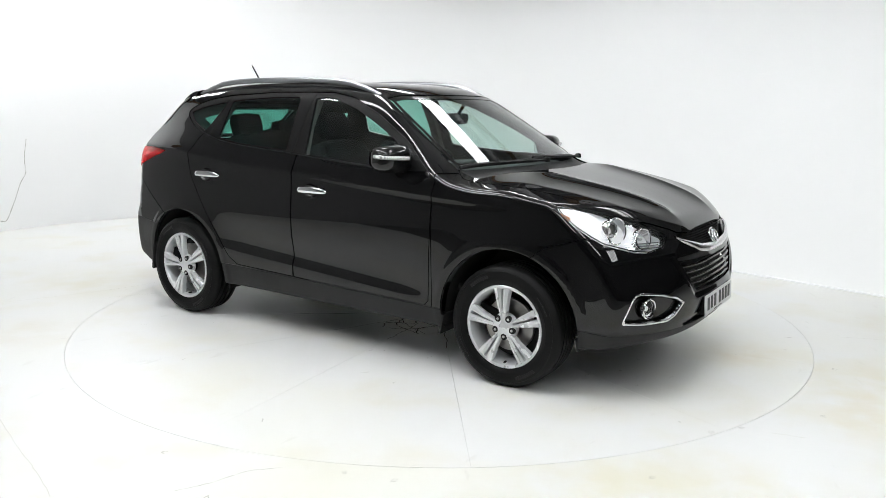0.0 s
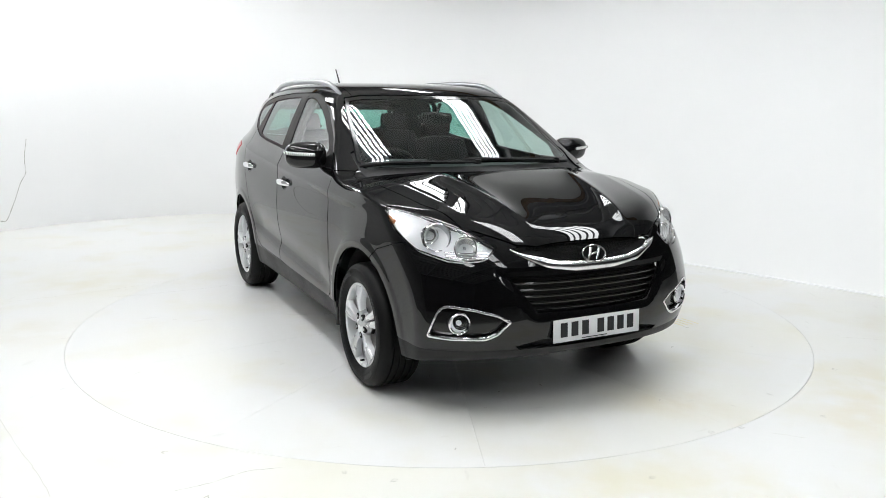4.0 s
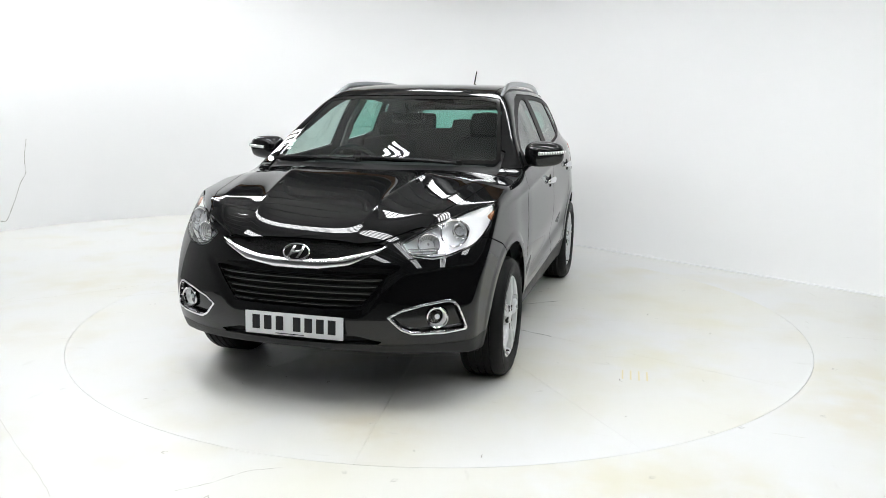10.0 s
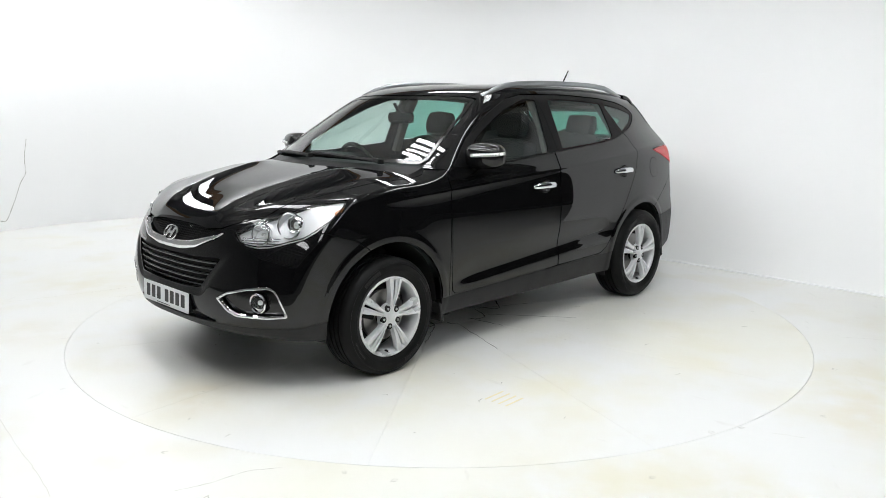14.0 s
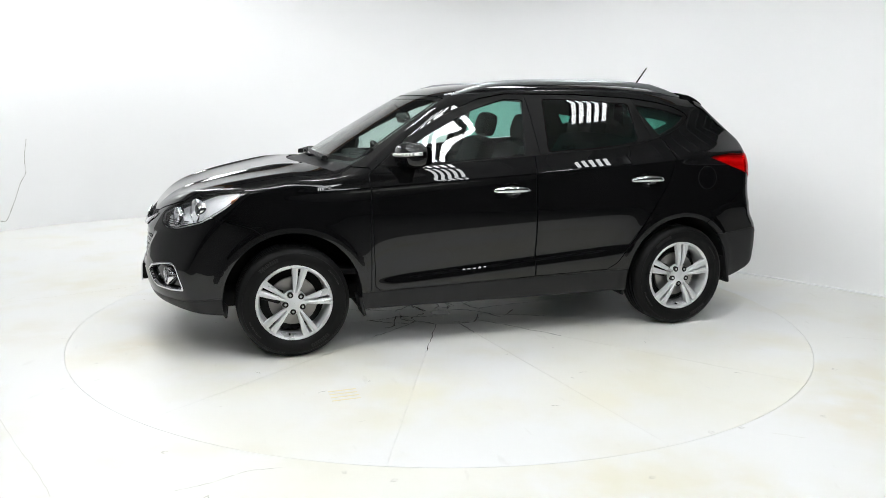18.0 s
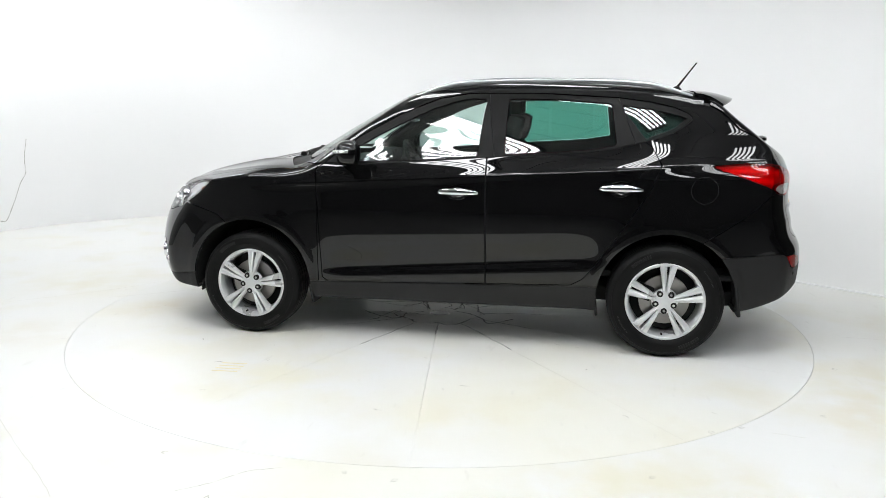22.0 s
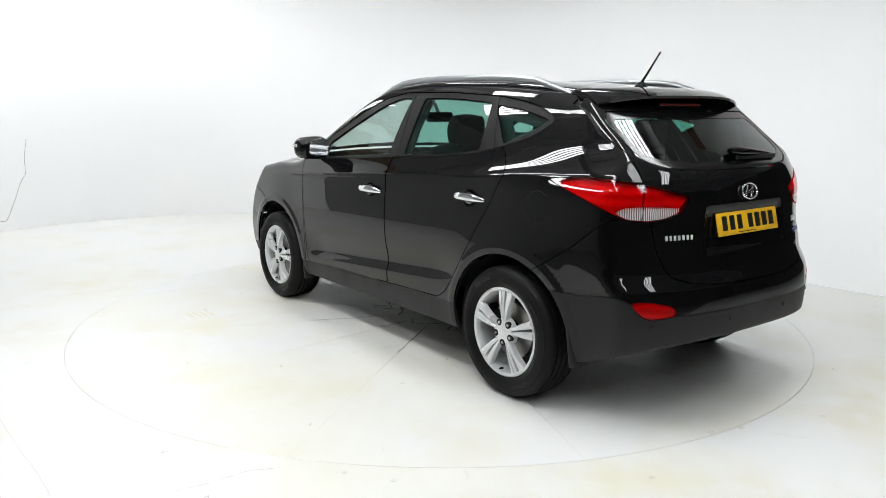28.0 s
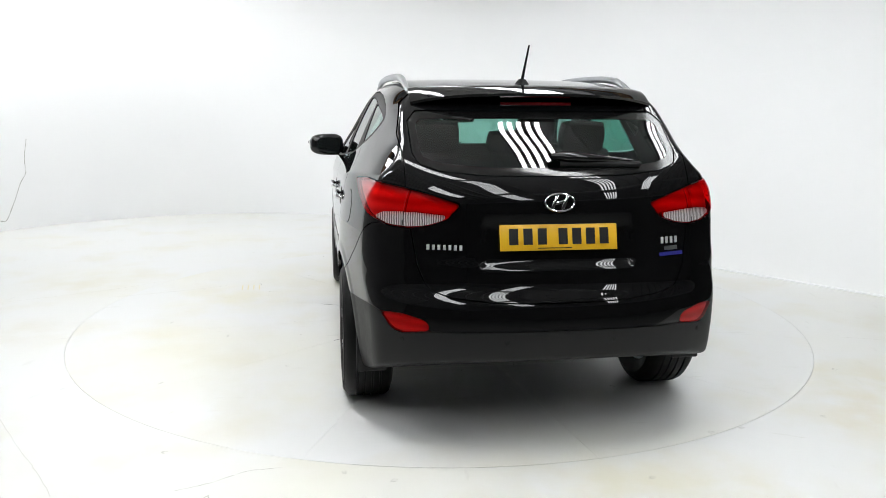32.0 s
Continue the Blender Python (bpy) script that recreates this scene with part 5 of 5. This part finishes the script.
# ---------------------------------------------------------------- wheels
def blade_mesh(r0, r1, a0, a1, w0, w1):
    """One blade of a twin spoke, from hub to rim, crowned across."""
    bm = bmesh.new()
    rows = []
    n = 7
    for i in range(n):
        u = i / (n - 1)
        r = r0 + (r1 - r0) * u
        off = a0 + (a1 - a0) * u
        w = w0 + (w1 - w0) * u
        y = 0.012 * math.sin(math.pi * min(1, u * 1.1)) + 0.010 * u * u - 0.002
        k = 1 if a0 > 0 else -1
        prof = [(-w / 2, -0.034), (-w / 2, -0.007), (-w * (0.42 if k < 0 else 0.1), -0.001), (-w * 0.12 * k, 0.0035), (w * (0.42 if k > 0 else 0.1), -0.001), (w / 2, -0.007), (w / 2, -0.034)]
        rows.append([bm.verts.new((off + px, y + py, r)) for px, py in prof])
    for p, q in zip(rows, rows[1:]):
        for j in range(6):
            bm.faces.new((p[j], p[j + 1], q[j + 1], q[j]))
    bm.faces.new(rows[0])
    bm.faces.new(rows[-1][::-1])
    return bm


def build_wheel(parent, m, first):
    wheel = part("wheel", bm_lathe([(0.205, -0.19), (0.215, -0.15), (0.205, -0.08), (0.206, -0.045), (0.212, -0.012), (0.219, 0.001), (0.231, 0.006), (0.236, 0.003), (0.237, -0.008), (0.226, -0.02), (0.222, -0.19)], 72, m, closed=True), ALLOY, parent, "five-twin-spoke silver alloy wheel")
    tyre = [(0.222, -0.012), (0.238, 0.004), (0.258, 0.016), (0.285, 0.022), (0.310, 0.017), (0.325, 0.008), (0.338, -0.004), (0.3445, -0.02)]
    for k in range(4):
        yy = -0.045 - 0.038 * k
        tyre += [(0.346, yy + 0.006), (0.338, yy + 0.004), (0.338, yy - 0.004), (0.346, yy - 0.006)]
    tyre += [(0.3445, -0.19), (0.330, -0.21), (0.29, -0.225), (0.24, -0.21), (0.222, -0.19)]
    part("tyre", bm_lathe(tyre, 96, m), RUBBER, wheel, "black rubber tyre")
    ring = bm_lathe([(0.268, 0.0215), (0.270, 0.0228), (0.273, 0.0228), (0.275, 0.0222)], 96, m)
    part("tyre_bead", ring, RUBBER, wheel)
    for start, count, high in ((20, 9, 0.020), (110, 13, 0.009), (200, 9, 0.020), (292, 12, 0.009)):
        words = bmesh.new()
        for k in range(count):
            q = m @ Matrix.Rotation(radians(start + k * (2.9 if high > 0.01 else 1.9)), 4, "Y") @ Matrix.Translation((0, 0.0208, 0.290)) @ Matrix.Diagonal((0.011 if high > 0.01 else 0.006, 0.004, high, 1))
            bmesh.ops.create_cube(words, size=1, matrix=q)
        part("tyre_lettering", words, LETTERING, wheel, "raised lettering on the tyre wall", smooth=False)
    part("tyre_rib", bm_lathe([(0.309, 0.0170), (0.311, 0.0185), (0.314, 0.0175), (0.316, 0.0145)], 96, m), RUBBER, wheel)
    hub = bm_lathe([(0.030, 0.006), (0.055, 0.004), (0.072, -0.004), (0.079, -0.03)], 48, m)
    part("hub", hub, ALLOY, wheel)
    part("hub_cap", bm_lathe([(0.0005, 0.0105), (0.020, 0.0098), (0.0215, 0.0088), (0.0225, 0.0096), (0.031, 0.0065), (0.033, -0.004)], 32, m), ALLOY, wheel, "silver hub cap")
    for k in range(5):
        turn = m @ Matrix.Rotation(radians(first + 72 * k), 4, "Y")
        for s in (-1, 1):
            b = blade_mesh(0.040, 0.220, s * 0.0060, s * 0.0305, 0.012, 0.043)
            bmesh.ops.transform(b, matrix=turn, verts=b.verts)
            part("spoke", b, ALLOY, wheel, angle=25)
        nut = m @ Matrix.Rotation(radians(first + 72 * k + 36), 4, "Y") @ Matrix.Translation((0, 0, 0.0555))
        part("wheel_nut", bm_lathe([(0.0005, 0.0095), (0.0075, 0.009), (0.0098, -0.004)], 6, nut), NUT, wheel)
        # black disc on the hub: the shade of a nut recess as colour
        part("nut_well_shade", bm_lathe([(0.0005, 0.0055), (0.0180, 0.0055), (0.0195, -0.008)], 20, nut), DARK, wheel)
    valve = m @ Matrix.Rotation(radians(first + 180), 4, "Y") @ Matrix.Translation((0, -0.006, 0.2))
    part("valve", bm_lathe([(0.0005, 0.018), (0.005, 0.018), (0.006, -0.004)], 10, valve), RUBBER, wheel, "black rubber tyre valve")
    part("brake_disc", bm_lathe([(0.06, -0.062), (0.15, -0.062), (0.15, -0.085), (0.06, -0.085)], 48, m, closed=True), STEEL, wheel, "steel brake disc")
    cal = bm_box(0.09, 0.06, 0.13, m @ Matrix.Rotation(radians(70), 4, "Y") @ Matrix.Translation((0, -0.075, 0.14)), 0.012)
    part("brake_caliper", cal, SATIN, wheel)
    part("wheel_back", bm_lathe([(0.0005, -0.12), (0.20, -0.12), (0.205, -0.17)], 40, m), DARK, wheel)


for (sx, sy, first) in ((1, 1, -10), (-1, 1, -3), (1, -1, 4), (-1, -1, 12)):
    squat = 0.968 if sx > 0 else 1.0    # the front tyres carry the engine
    m = pose(sx * AXLE, sy * 0.892, HUB * squat) @ Matrix.Diagonal((squat, 1, squat, 1))
    build_wheel(car, m if sy > 0 else m @ Matrix.Rotation(math.pi, 4, "Z"), first)

# underbody
part("underbody", bm_box(3.7, 1.36, 0.10, pose(0.10, 0, 0.33), 0.03), DARK, car, "dark underbody")
for sx in (1, -1):
    part("axle", bm_tube([(sx * AXLE, -0.75, 0.33), (sx * AXLE, 0.75, 0.33)], 0.045, 10), DARK, car)

# ---------------------------------------------------------------- cabin
def cushion(sx, sy, sz, m, puff=0.35):
    bm = bmesh.new()
    bmesh.ops.create_cube(bm, size=1)
    bmesh.ops.subdivide_edges(bm, edges=bm.edges, cuts=6, use_grid_fill=True)
    for v in bm.verts:
        c = v.co * 2
        q = Vector((c.x * math.sqrt(1 - puff * c.y ** 2 / 2) * math.sqrt(1 - puff * c.z ** 2 / 2), c.y * math.sqrt(1 - puff * c.z ** 2 / 2) * math.sqrt(1 - puff * c.x ** 2 / 2),
                    c.z * math.sqrt(1 - puff * c.x ** 2 / 2) * math.sqrt(1 - puff * c.y ** 2 / 2)))
        v.co = Vector((q.x * sx / 2, q.y * sy / 2, q.z * sz / 2))
    bmesh.ops.transform(bm, matrix=m, verts=bm.verts)
    return bm


for sy in (1, -1):
    st = part("front_seat", cushion(0.54, 0.52, 0.18, pose(0.13, sy * 0.37, 0.66, 0, -8, 0)), FABRIC, car, "dark cloth front seat")
    part("backrest", cushion(0.17, 0.50, 0.66, pose(-0.21, sy * 0.37, 0.945, 0, -20, 0)), FABRIC, st)
    part("headrest", cushion(0.11, 0.26, 0.19, pose(-0.345, sy * 0.37, 1.345, 0, -14, 0), 0.5), FABRIC, st)
    for k in (-1, 1):
        part("headrest_post", bm_tube([(-0.32, sy * 0.37 + k * 0.06, 1.20), (-0.335, sy * 0.37 + k * 0.06, 1.30)], 0.007, 6), STEEL, st)
bench = part("rear_seat", cushion(0.50, 1.24, 0.20, pose(-0.72, 0, 0.68, 0, -6, 0)), FABRIC, car, "dark cloth rear bench")
part("backrest", cushion(0.18, 1.24, 0.62, pose(-1.04, 0, 1.0, 0, -22, 0)), FABRIC, bench)
for yy in (0.40, 0.0, -0.40):
    part("headrest", cushion(0.10, 0.25, 0.17 if yy else 0.13, pose(-1.17, yy, 1.335 if yy else 1.30, 0, -14, 0)), FABRIC, bench)
dash = part("dashboard", cushion(0.52, 1.38, 0.26, pose(0.92, 0, 0.985, 0, 6, 0), 0.25), TRIM, car, "dark plastic dashboard")
part("instrument_hood", cushion(0.16, 0.36, 0.10, pose(0.70, -0.37, 1.115)), TRIM, dash)
ring = [(0.19 * math.cos(a), 0.19 * math.sin(a), 0) for a in np.linspace(0, 2 * math.pi, 40, endpoint=False)]
sw = bm_tube(ring, 0.016, 8, closed=True)
SW = pose(0.47, -0.37, 1.045, 0, -62, 0)
bmesh.ops.transform(sw, matrix=SW, verts=sw.verts)
wheel_s = part("steering_wheel", sw, SATIN, car, "black three-spoke steering wheel")
part("wheel_hub", cushion(0.13, 0.17, 0.05, SW), SATIN, wheel_s)
for a in (90, -90, 180):
    part("wheel_spoke", bm_box(0.13, 0.035, 0.018, SW @ Matrix.Rotation(radians(a), 4, "Z") @ Matrix.Translation((0.12, 0, 0)), 0.005), SATIN, wheel_s)
part("rear_view_mirror", cushion(0.05, 0.24, 0.075, pose(0.42, 0, 1.405, 0, 10, 0)), GLOSS_BLACK, car, "black rear-view mirror")
part("mirror_stalk", bm_tube([(0.43, 0, 1.43), (0.48, 0, 1.50)], 0.012, 8), GLOSS_BLACK, car)
part("cabin_floor", bm_box(2.9, 1.46, 0.04, pose(-0.4, 0, 0.47), 0.01), TRIM, car)
part("boot_cover", bm_box(0.55, 1.20, 0.02, pose(-1.55, 0, 1.07), 0.008), TRIM, car, "black luggage cover")
for sy in (1, -1):
    part("pillar_trim", bm_tube([(-0.245, sy * 0.785, 1.12), (-0.26, sy * 0.700, 1.35), (-0.265, sy * 0.595, 1.53)], 0.05, 8, 0.5), GREYTRIM, car, "grey pillar lining")
    part("seat_belt", bm_box(0.045, 0.004, 0.42, pose(-0.27, sy * 0.72, 1.28, sy * 22, 0, 0)), TRIM, car)


# ---------------------------------------------------------------- what moves
def motions():
    turn = [(2.0 * i, radians(a)) for i, a in enumerate(HEADING)]
    walk(table, [(t, Matrix.Rotation(a, 4, "Z")) for t, a in turn])
    walk(car, [(t, Matrix.Rotation(a, 4, "Z") @ CAR_AT) for t, a in turn])


motions()
